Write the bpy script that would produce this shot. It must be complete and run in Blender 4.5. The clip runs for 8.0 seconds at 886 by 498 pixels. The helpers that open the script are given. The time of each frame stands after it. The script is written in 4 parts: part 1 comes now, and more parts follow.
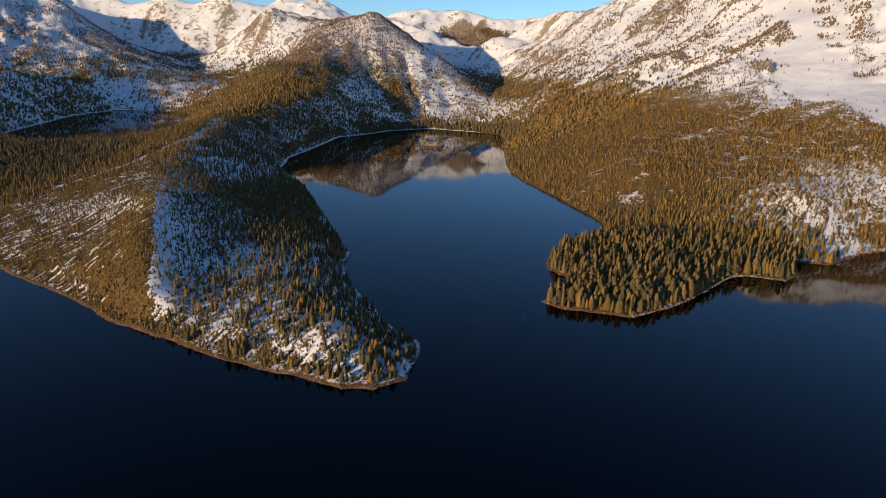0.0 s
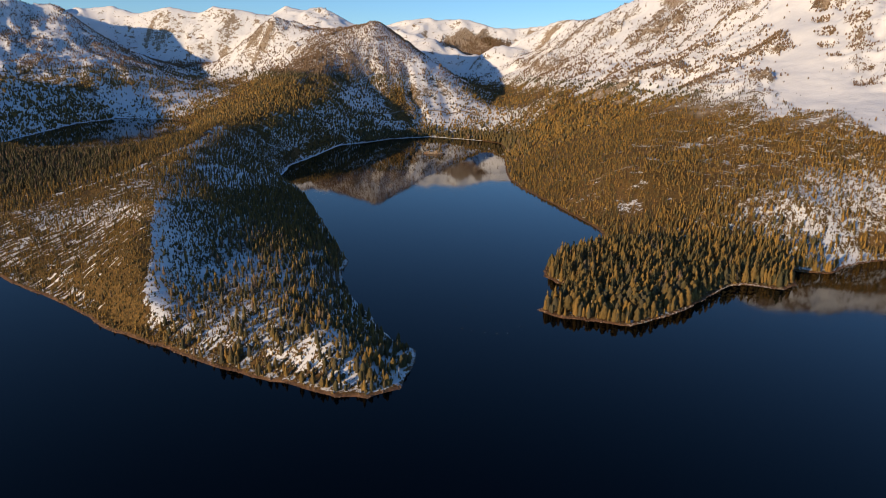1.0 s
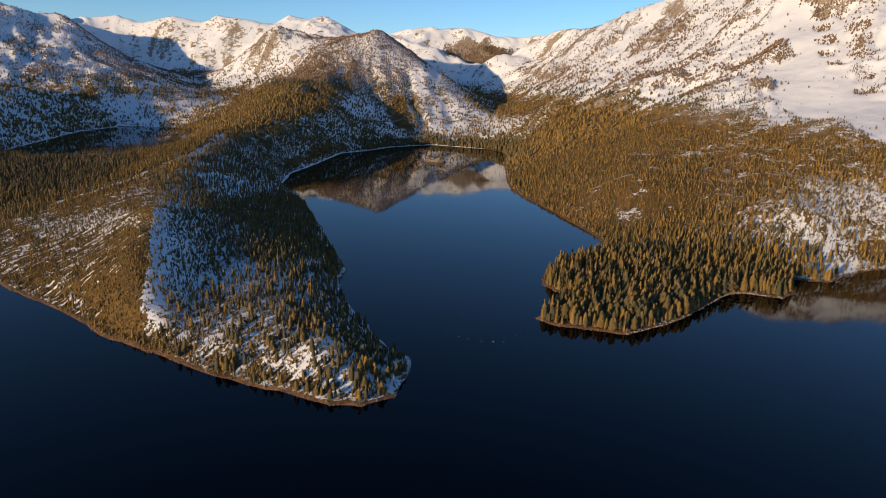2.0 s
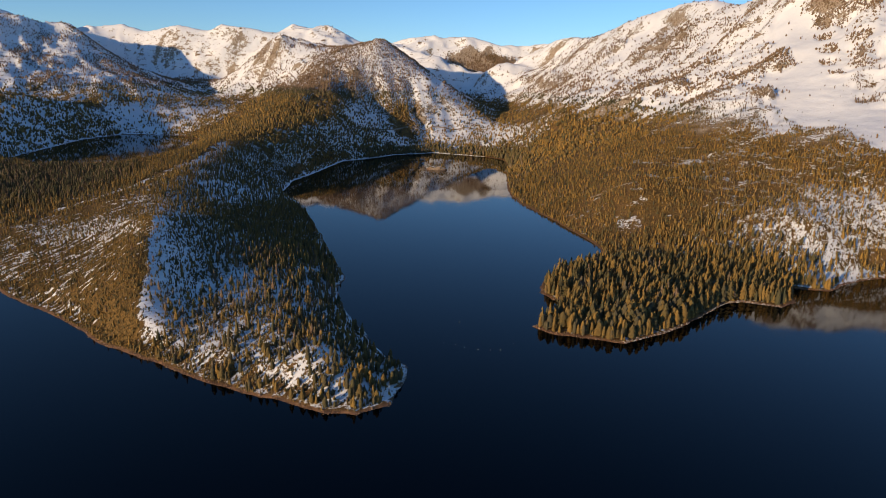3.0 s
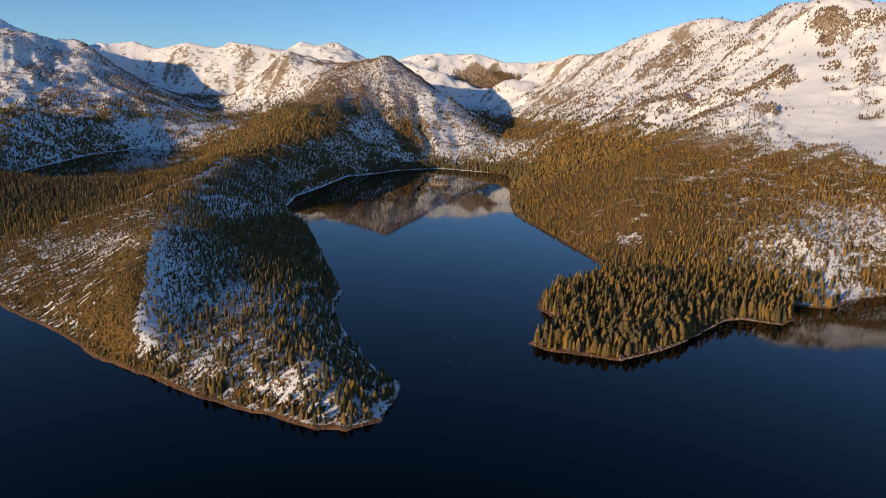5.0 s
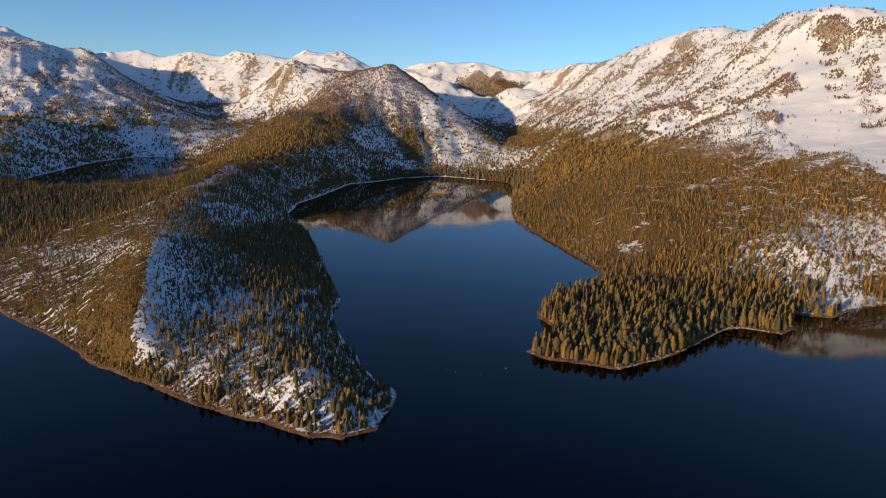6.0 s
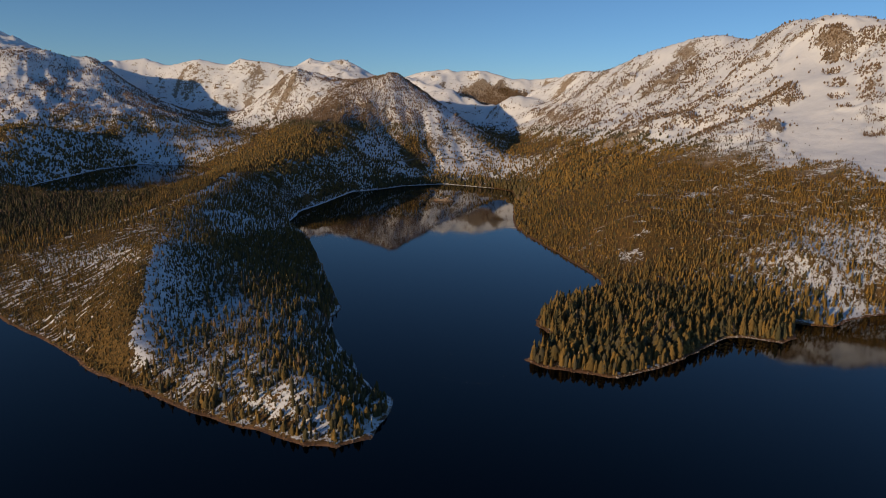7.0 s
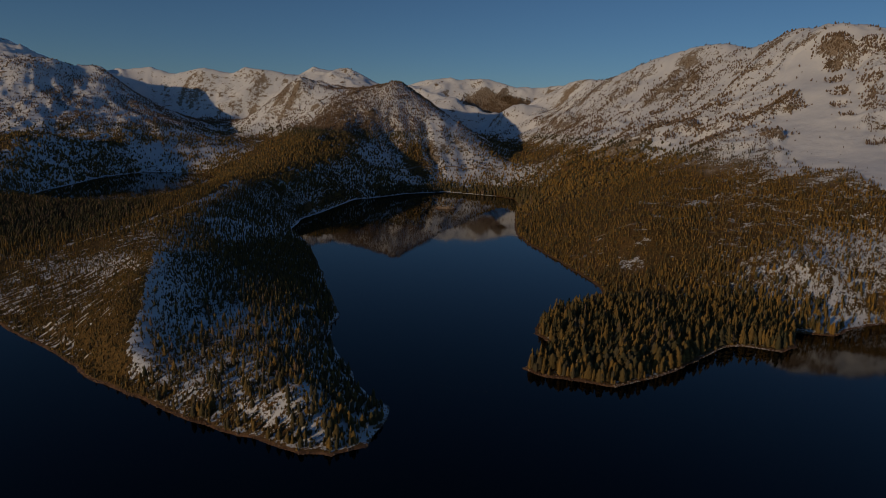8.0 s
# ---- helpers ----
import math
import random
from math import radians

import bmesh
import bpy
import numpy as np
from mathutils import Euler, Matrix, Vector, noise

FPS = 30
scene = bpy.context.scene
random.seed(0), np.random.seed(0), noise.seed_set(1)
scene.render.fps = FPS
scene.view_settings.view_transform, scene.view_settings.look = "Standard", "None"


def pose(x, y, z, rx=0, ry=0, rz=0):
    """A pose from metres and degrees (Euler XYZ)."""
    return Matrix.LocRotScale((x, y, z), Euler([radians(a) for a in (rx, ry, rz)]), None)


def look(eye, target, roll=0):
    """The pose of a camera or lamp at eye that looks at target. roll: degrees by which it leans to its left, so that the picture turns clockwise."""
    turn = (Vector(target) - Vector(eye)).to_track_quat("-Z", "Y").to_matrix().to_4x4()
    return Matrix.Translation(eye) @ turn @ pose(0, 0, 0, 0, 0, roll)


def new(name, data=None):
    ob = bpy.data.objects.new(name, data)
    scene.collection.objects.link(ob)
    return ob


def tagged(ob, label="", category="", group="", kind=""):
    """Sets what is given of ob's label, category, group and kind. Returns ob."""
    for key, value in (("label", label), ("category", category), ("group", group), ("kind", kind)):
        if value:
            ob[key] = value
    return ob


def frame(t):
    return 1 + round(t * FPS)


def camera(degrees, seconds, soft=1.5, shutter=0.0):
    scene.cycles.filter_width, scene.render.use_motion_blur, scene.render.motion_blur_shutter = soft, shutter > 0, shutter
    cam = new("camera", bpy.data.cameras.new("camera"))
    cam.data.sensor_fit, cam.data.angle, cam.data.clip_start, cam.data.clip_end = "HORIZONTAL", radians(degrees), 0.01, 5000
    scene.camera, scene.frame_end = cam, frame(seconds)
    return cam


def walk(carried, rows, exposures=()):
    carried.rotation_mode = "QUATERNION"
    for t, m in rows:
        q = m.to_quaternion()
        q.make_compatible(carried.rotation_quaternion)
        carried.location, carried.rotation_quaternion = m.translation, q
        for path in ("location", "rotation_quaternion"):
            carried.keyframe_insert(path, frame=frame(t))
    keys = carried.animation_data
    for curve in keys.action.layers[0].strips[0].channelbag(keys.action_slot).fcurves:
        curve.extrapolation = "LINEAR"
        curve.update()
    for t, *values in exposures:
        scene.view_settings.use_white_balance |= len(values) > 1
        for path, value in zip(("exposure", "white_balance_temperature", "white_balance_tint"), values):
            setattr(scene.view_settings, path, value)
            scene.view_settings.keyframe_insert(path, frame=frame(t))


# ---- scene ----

# ------------------------------------------------------------------ camera
cam = camera(72.67, 8.0, soft=0.65)


def drone(t):
    s = t / 8
    return pose(65.6 * s + 0.1 * s * s, -0.1 * s + 1.2 * s * s, 320 + 5.05 * s,
                90 - 17.86 + 5.948 * s - 0.379 * s * s + 0.179 * s ** 3,
                -1.331 - 0.054 * s - 0.136 * s * s + 0.029 * s ** 3,
                1.894 * s + 1.726 * s * s - 0.729 * s ** 3)


PATH = [(t, drone(t)) for t in (0, 0.5, 1, 1.5, 2, 2.5, 3, 3.5, 4, 4.5, 5, 5.5, 6, 6.5, 7, 7.5, 8)]
walk(cam, PATH, [(0, 0.27), (5.8, 0.27), (6.0, 0.24), (6.5, 0.03), (7.0, -0.37), (7.5, -0.82), (8.0, -1.56)])

# ------------------------------------------------------------------ sky and sun
SUN_AZ, SUN_EL = 45.0, 9.5  # the light runs this far from +x towards +y, and falls this steeply
run = Vector((math.cos(radians(SUN_AZ)), math.sin(radians(SUN_AZ)), -math.tan(radians(SUN_EL)))).normalized()
world = bpy.data.worlds.new("world")
scene.world = world
world.use_nodes = True
wn = world.node_tree.nodes
sky = wn.new("ShaderNodeTexSky")
sky.sky_type, sky.sun_disc = "NISHITA", False
sky.sun_elevation, sky.sun_rotation = radians(SUN_EL), math.atan2(-run.x, -run.y)
sky.altitude, sky.air_density, sky.dust_density, sky.ozone_density = 2200, 1.0, 0.7, 3.9
wn["Background"].inputs["Strength"].default_value = 0.145
world.node_tree.links.new(sky.outputs[0], wn["Background"].inputs["Color"])
sun_data = bpy.data.lights.new("sun", "SUN")
sun_data.energy, sun_data.angle, sun_data.color = 4.5, radians(0.6), (1.0, 0.72, 0.42)
sun = new("sun", sun_data)
sun.matrix_world = look((0, 0, 900), Vector((0, 0, 900)) + run)


# ------------------------------------------------------------------ materials
def material(name):
    m = bpy.data.materials.new(name)
    m.use_nodes = True
    t = m.node_tree
    return m, t, t.nodes["Principled BSDF"]


def node(t, kind, **sets):
    n = t.nodes.new("ShaderNode" + kind)
    for key, value in sets.items():
        n.inputs[key.replace("_", " ")].default_value = value
    return n


def noise_tex(t, scale, detail=4.0, rough=0.55, stretch=None):
    """World-space noise, scale in cycles per metre."""
    geo = node(t, "NewGeometry")
    n = node(t, "TexNoise", Scale=scale, Detail=detail, Roughness=rough)
    if stretch:
        mp = node(t, "Mapping")
        mp.inputs["Scale"].default_value = stretch
        t.links.new(geo.outputs["Position"], mp.inputs["Vector"])
        t.links.new(mp.outputs[0], n.inputs["Vector"])
    else:
        t.links.new(geo.outputs["Position"], n.inputs["Vector"])
    return n.outputs["Fac"]


def streak_tex(t, turn, scale, squeeze):
    """Noise drawn out along one direction of the plan."""
    geo, a, b = node(t, "NewGeometry"), node(t, "Mapping"), node(t, "Mapping")
    a.inputs["Rotation"].default_value = (0, 0, turn)
    b.inputs["Scale"].default_value = (squeeze, 1, 0.3)
    n = node(t, "TexNoise", Scale=scale, Detail=3.0, Roughness=0.6)
    for x, y in ((geo.outputs["Position"], a), (a.outputs[0], b), (b.outputs[0], n)):
        t.links.new(x, y.inputs["Vector"])
    return n.outputs["Fac"]


def ramp(t, fac, *stops):
    r = node(t, "ValToRGB")
    e = r.color_ramp.elements
    while len(e) < len(stops):
        e.new(0.5)
    for el, (p, c) in zip(e, stops):
        el.position = p
        el.color = (*c, 1) if len(c) == 3 else c
    t.links.new(fac, r.inputs[0])
    return r.outputs[0]


def math_node(t, op, a, b):
    n = node(t, "Math")
    n.operation = op
    for i, v in enumerate((a, b)):
        if isinstance(v, (int, float)):
            n.inputs[i].default_value = v
        else:
            t.links.new(v, n.inputs[i])
    return n.outputs[0]


def mix(t, fac, a, b):
    n = t.nodes.new("ShaderNodeMix")
    n.data_type = "RGBA"
    for i, v in ((0, fac), (6, a), (7, b)):
        if isinstance(v, (int, float)):
            n.inputs[i].default_value = v
        elif isinstance(v, tuple):
            n.inputs[i].default_value = (*v, 1)
        else:
            t.links.new(v, n.inputs[i])
    return n.outputs[2]


def step(t, value, low, high):
    n = node(t, "MapRange")
    n.interpolation_type = "SMOOTHSTEP"
    n.inputs["From Min"].default_value, n.inputs["From Max"].default_value = low, high
    t.links.new(value, n.inputs["Value"])
    return n.outputs[0]


def attribute(t, name):
    n = node(t, "Attribute")
    n.attribute_name = name
    return n.outputs["Fac"]


def bump(t, bsdf, height, strength, distance):
    b = node(t, "Bump", Strength=strength, Distance=distance)
    t.links.new(height, b.inputs["Height"])
    t.links.new(b.outputs[0], bsdf.inputs["Normal"])


def ground_material():
    m, t, bsdf = material("snowy_mountain_ground")
    fine, mid, big = noise_tex(t, 0.16, 5, 0.65), noise_tex(t, 0.045, 4, 0.6), noise_tex(t, 0.008, 3)
    soil = ramp(t, mid, (0.3, (0.085, 0.048, 0.018)), (0.5, (0.155, 0.088, 0.03)), (0.7, (0.205, 0.118, 0.04)))
    grit = noise_tex(t, 0.42, 4, 0.7)
    scrub = ramp(t, grit, (0.36, (0.04, 0.026, 0.008)), (0.5, (0.12, 0.07, 0.019)), (0.64, (0.2, 0.115, 0.03)))
    soil = mix(t, math_node(t, "MAXIMUM", step(t, big, 0.42, 0.6), attribute(t, "scrub")), soil, scrub)
    rock = ramp(t, fine, (0.3, (0.16, 0.12, 0.085)), (0.55, (0.33, 0.26, 0.19)), (0.75, (0.45, 0.38, 0.3)))
    bare = mix(t, step(t, attribute(t, "rock"), 0.3, 0.7), soil, rock)
    strand = ramp(t, fine, (0.3, (0.09, 0.05, 0.03)), (0.6, (0.2, 0.105, 0.055)), (0.8, (0.32, 0.2, 0.12)))
    bare = mix(t, attribute(t, "shore"), bare, strand)
    snow = ramp(t, big, (0.3, (0.69, 0.70, 0.72)), (0.7, (0.78, 0.78, 0.78)))
    speck = math_node(t, "ADD", math_node(t, "MULTIPLY", fine, 0.5), math_node(t, "MULTIPLY", mid, 0.5))
    cover = math_node(t, "ADD", attribute(t, "snow"), math_node(t, "MULTIPLY", math_node(t, "SUBTRACT", speck, 0.5), 1.6))
    cover = math_node(t, "ADD", cover, math_node(t, "MULTIPLY", math_node(t, "SUBTRACT", grit, 0.5), attribute(t, "broken")))
    rows = streak_tex(t, radians(-55), 0.16, 0.2)
    cover = math_node(t, "ADD", cover, math_node(t, "MULTIPLY", math_node(t, "SUBTRACT", rows, 0.5), attribute(t, "streak")))
    crags = step(t, noise_tex(t, 0.028, 7, 0.72, (1, 1, 1.6)), 0.52, 0.66)
    cover = math_node(t, "SUBTRACT", cover, math_node(t, "MULTIPLY", crags, attribute(t, "rugged")))
    cover = step(t, cover, 0.47, 0.53)
    t.links.new(mix(t, cover, bare, snow), bsdf.inputs["Base Color"])
    bsdf.inputs["Roughness"].default_value = 0.85
    bsdf.inputs["Specular IOR Level"].default_value = 0.2
    lumps = math_node(t, "ADD", fine, math_node(t, "MULTIPLY", mid, 3.0))
    lumps = math_node(t, "MULTIPLY", lumps, math_node(t, "SUBTRACT", 1.0, math_node(t, "MULTIPLY", cover, 0.75)))
    lumps = math_node(t, "ADD", lumps, math_node(t, "MULTIPLY", cover, 0.5))
    bump(t, bsdf, lumps, 0.8, 2.5)
    return m


def water_material():
    m, t, bsdf = material("still_lake_water")
    bsdf.inputs["Base Color"].default_value = (0.0001, 0.0007, 0.0018, 1)
    bsdf.inputs["Roughness"].default_value = 0.025
    bsdf.inputs["IOR"].default_value = 1.33
    bsdf.inputs["Specular Tint"].default_value = (0.02, 0.15, 0.26, 1)
    ripple = noise_tex(t, 0.35, 3, 0.5)
    breeze = node(t, "MapRange")
    breeze.inputs["From Min"].default_value, breeze.inputs["From Max"].default_value = 0.4, 0.7
    breeze.inputs["To Min"].default_value, breeze.inputs["To Max"].default_value = 0.018, 0.06
    t.links.new(noise_tex(t, 0.004, 5, 0.6), breeze.inputs["Value"])
    off = node(t, "VectorMath")  # a light wind outside the bay, off the northern shore
    off.operation = "DISTANCE"
    off.inputs[1].default_value = (900, 820, 0)
    t.links.new(node(t, "NewGeometry").outputs["Position"], off.inputs[0])
    wind = math_node(t, "MULTIPLY", step(t, off.outputs["Value"], 560, 180), 0.03)
    t.links.new(math_node(t, "ADD", breeze.outputs[0], wind), bsdf.inputs["Roughness"])
    bump(t, bsdf, ripple, 0.02, 0.5)
    return m


def foliage_material(name, dark, light):
    m, t, bsdf = material(name)
    grain = noise_tex(t, 0.6, 3)
    c = ramp(t, attribute(t, "tint"), (0.0, (0.21, 0.135, 0.085)), (0.08, dark), (0.5, tuple((a + b) / 2 for a, b in zip(dark, light))), (1.0, light))
    c = mix(t, math_node(t, "MULTIPLY", step(t, grain, 0.4, 0.7), 0.4), c, dark)
    t.links.new(c, bsdf.inputs["Base Color"])
    bsdf.inputs["Roughness"].default_value = 0.8
    bsdf.inputs["Specular IOR Level"].default_value = 0.15
    return m


def plain_material(name, low, high, scale, rough=0.85):
    m, t, bsdf = material(name)
    n = noise_tex(t, scale, 4, 0.6)
    t.links.new(ramp(t, n, (0.3, low), (0.7, high)), bsdf.inputs["Base Color"])
    bsdf.inputs["Roughness"].default_value = rough
    bump(t, bsdf, n, 0.4, 0.3)
    return m


GROUND = ground_material()
WATER = water_material()
NEEDLES = foliage_material("pine_needles", (0.064, 0.062, 0.032), (0.31, 0.176, 0.042))
BARK = plain_material("pine_bark", (0.07, 0.04, 0.025), (0.22, 0.13, 0.075), 1.5)
PALE = plain_material("snow_dusted_stone", (0.3, 0.27, 0.25), (0.72, 0.7, 0.69), 0.4)
STONE = plain_material("shore_granite", (0.11, 0.06, 0.032), (0.34, 0.22, 0.14), 0.25)


# ------------------------------------------------------------------ numeric noise
def hashed(ix, iy, seed):
    h = (ix.astype(np.int64) * 374761393 + iy.astype(np.int64) * 668265263 + seed * 982451653) & 0xFFFFFFFF
    h = ((h ^ (h >> 13)) * 1274126177) & 0xFFFFFFFF
    return ((h ^ (h >> 16)) & 0xFFFFFF) / float(0xFFFFFF)


def value_noise(x, y, seed):
    ix, iy = np.floor(x), np.floor(y)
    fx, fy = x - ix, y - iy
    fx, fy = fx * fx * fx * (fx * (fx * 6 - 15) + 10), fy * fy * fy * (fy * (fy * 6 - 15) + 10)
    a, b = hashed(ix, iy, seed), hashed(ix + 1, iy, seed)
    c, d = hashed(ix, iy + 1, seed), hashed(ix + 1, iy + 1, seed)
    return (a + (b - a) * fx) * (1 - fy) + (c + (d - c) * fx) * fy


def fbm(x, y, size, octaves=4, seed=1, ridged=False):
    """Fractal noise from -1 to 1; size is its largest wave in metres."""
    total, amp, norm, k = 0.0, 1.0, 0.0, 1.0 / size
    for i in range(octaves):
        n = value_noise(x * k * 0.8 - y * k * 0.6 + 7.3 * i, x * k * 0.6 + y * k * 0.8 - 3.1 * i, seed + i) * 2 - 1
        total = total + amp * ((1 - 2 * np.abs(n)) if ridged else n)
        norm, amp, k = norm + amp, amp * 0.5, k * 2.03
    return total / norm


def smooth(a, b, v):
    t = np.clip((v - a) / (b - a), 0, 1)
    return t * t * (3 - 2 * t)


# ------------------------------------------------------------------ the plan: shores, crests and valleys
SHORE_SOUTH = [(-4200, 1900), (-2400, 1300), (-1300, 1040), (-900, 950), (-654, 847), (-565, 787), (-505, 755), (-458, 723), (-411, 681),
               (-332, 638), (-227, 584), (-159, 554), (-97, 531), (-63, 530), (-30, 551), (-29, 571), (-18, 606), (-24, 640)]
SHORE_BAY = [(-49, 655), (-89, 740), (-138, 847), (-150, 905), (-146, 962), (-180, 1048), (-262, 1277), (-350, 1509), (-456, 1716), (-480, 1892),
             (-451, 2049), (-405, 2411), (-306, 2519), (-224, 2652), (-54, 2771), (171, 2668), (250, 2585), (253, 2377), (228, 2222),
             (210, 1934), (201, 1763), (230, 1600), (281, 1416), (319, 1258), (335, 1195)]
SHORE_NORTH = [(320, 1110), (250, 1060), (205, 1000), (172, 933), (171, 905), (187, 873), (210, 877), (200, 845), (165, 800), (140, 765), (171, 742), (213, 731),
               (255, 720), (310, 749), (376, 799), (453, 879), (485, 891), (536, 869), (570, 890), (576, 918), (605, 962), (656, 951), (712, 993),
               (811, 1038), (1000, 1080), (1500, 1000), (4200, 900)]
LAND = SHORE_SOUTH + SHORE_BAY + SHORE_NORTH + [(4200, 6000), (-4200, 6000)]
TARN_LEVEL = 50.0
TARN = [(-1383, 1900), (-1431, 2161), (-1497, 2499), (-1464, 2743), (-1228, 2778), (-1060, 2600), (-960, 2250), (-880, 1950), (-960, 1790), (-1180, 1770)]

CRESTS = {  # ridge lines
    "point_knob": [(-60, 560, 8), (-124, 603, 30), (-190, 680, 29), (-245, 729, 25)],
    "point_spur": [(-345, 655, 12), (-364, 691, 30), (-420, 800, 57), (-470, 960, 79), (-478, 990, 81), (-520, 1080, 78)],
    "moraine": [(-520, 1080, 78), (-590, 1300, 84), (-660, 1600, 94), (-715, 2000, 112), (-735, 2300, 130), (-700, 2560, 160), (-640, 2800, 212),
                (-640, 3020, 272), (-540, 3230, 345), (-470, 3360, 430), (-405, 3455, 528)],
    "pyramid_right": [(-350, 3450, 520), (-270, 3440, 455), (-190, 3400, 405), (-95, 3360, 335), (0, 3310, 295), (90, 3200, 205), (180, 3090, 130)],
    "pyramid_face": [(-405, 3455, 525), (-410, 3330, 410), (-420, 3200, 295), (-405, 2980, 190), (-405, 2800, 120)],
    "saddle": [(-1005, 3750, 555), (-920, 3740, 510), (-810, 3700, 490), (-665, 3640, 475), (-520, 3550, 490), (-405, 3455, 525), (-350, 3450, 520)],
    "crag_west": [(-1005, 3750, 562), (-1140, 3780, 465), (-1280, 3780, 355), (-1380, 3700, 240)],
    "crag_face": [(-1005, 3750, 555), (-1050, 3640, 375), (-1105, 3560, 260), (-1110, 3350, 170), (-1085, 3050, 135)],
    "west_crest": [(-3600, 3500, 380), (-3100, 3500, 470), (-2800, 3500, 550), (-2680, 3520, 580), (-2580, 3560, 592), (-2500, 3680, 610), (-2395, 3770, 605), (-2315, 3810, 585), (-2260, 3820, 555)],
    "west_spur": [(-2260, 3820, 555), (-2095, 3760, 445), (-1910, 3650, 355), (-1705, 3500, 285), (-1525, 3380, 235), (-1345, 3240, 195)],
    "west_rib": [(-2475, 3690, 605), (-2360, 3420, 442), (-2235, 3150, 302), (-2065, 2850, 190)],
    "west_rib_inner": [(-2320, 3810, 580), (-2190, 3600, 450), (-1945, 3250, 295), (-1680, 2885, 175)],
    "west_bench": [(-1680, 2885, 175), (-1620, 3000, 195), (-1520, 3105, 200), (-1440, 3180, 185), (-1335, 3230, 190)],
    "far_west_peak": [(-3900, 4700, 895), (-3525, 4700, 825), (-3400, 4690, 760), (-3240, 4680, 695)],
    "far_range_west": [(-2800, 4720, 615), (-2665, 4720, 630), (-2440, 4720, 665), (-2270, 4700, 610), (-2020, 4720, 660), (-1860, 4720, 632), (-1775, 4720, 645), (-1700, 4720, 690), (-1610, 4720, 672),
                       (-1425, 4720, 645), (-1290, 4700, 595)],
    "far_peak": [(-1315, 4870, 620), (-1205, 4880, 712), (-1130, 4880, 672), (-1000, 4880, 650), (-900, 4880, 662), (-725, 4870, 590), (-635, 4860, 550)],
    "far_range_mid": [(-505, 4860, 560), (-375, 4870, 610), (-115, 4880, 630), (170, 4880, 640), (345, 4870, 585), (520, 4880, 580), (775, 4860, 605)],
    "dark_hill": [(-25, 4740, 535), (190, 4740, 550), (400, 4720, 500), (530, 4700, 475)],
    "knoll": [(-245, 4300, 405), (-65, 4400, 475), (105, 4420, 430), (225, 4400, 375)],
    "dome": [(215, 4150, 370), (325, 4150, 425), (435, 4160, 445), (600, 4120, 385)],
    "north_range": [(700, 4350, 575), (735, 4250, 595), (875, 4100, 595), (965, 3950, 595), (955, 3650, 630), (1055, 3480, 680), (1135, 3370, 712),
                    (1220, 3280, 722), (1300, 3200, 728), (1365, 3060, 685)],
    "north_peak": [(1365, 3060, 685), (1375, 2950, 708), (1455, 2820, 733), (1495, 2680, 743), (1560, 2600, 738), (1675, 2540, 705), (1940, 2500, 650), (2800, 2400, 560)],
    "north_range_rib": [(320, 3500, 165), (445, 3500, 250), (625, 3480, 375), (770, 3470, 470), (885, 3440, 534)],
    "north_range_spur": [(1105, 3230, 594), (865, 3000, 380), (655, 2850, 270), (465, 2750, 180)],
    "north_face": [(1510, 2445, 652), (1387, 2397, 546), (1229, 2296, 472), (1184, 2266, 422), (1086, 2128, 343), (926, 1829, 222)],
    "north_spur": [(1372, 2978, 667), (1103, 2700, 440), (900, 2450, 300), (709, 1954, 178)],
}
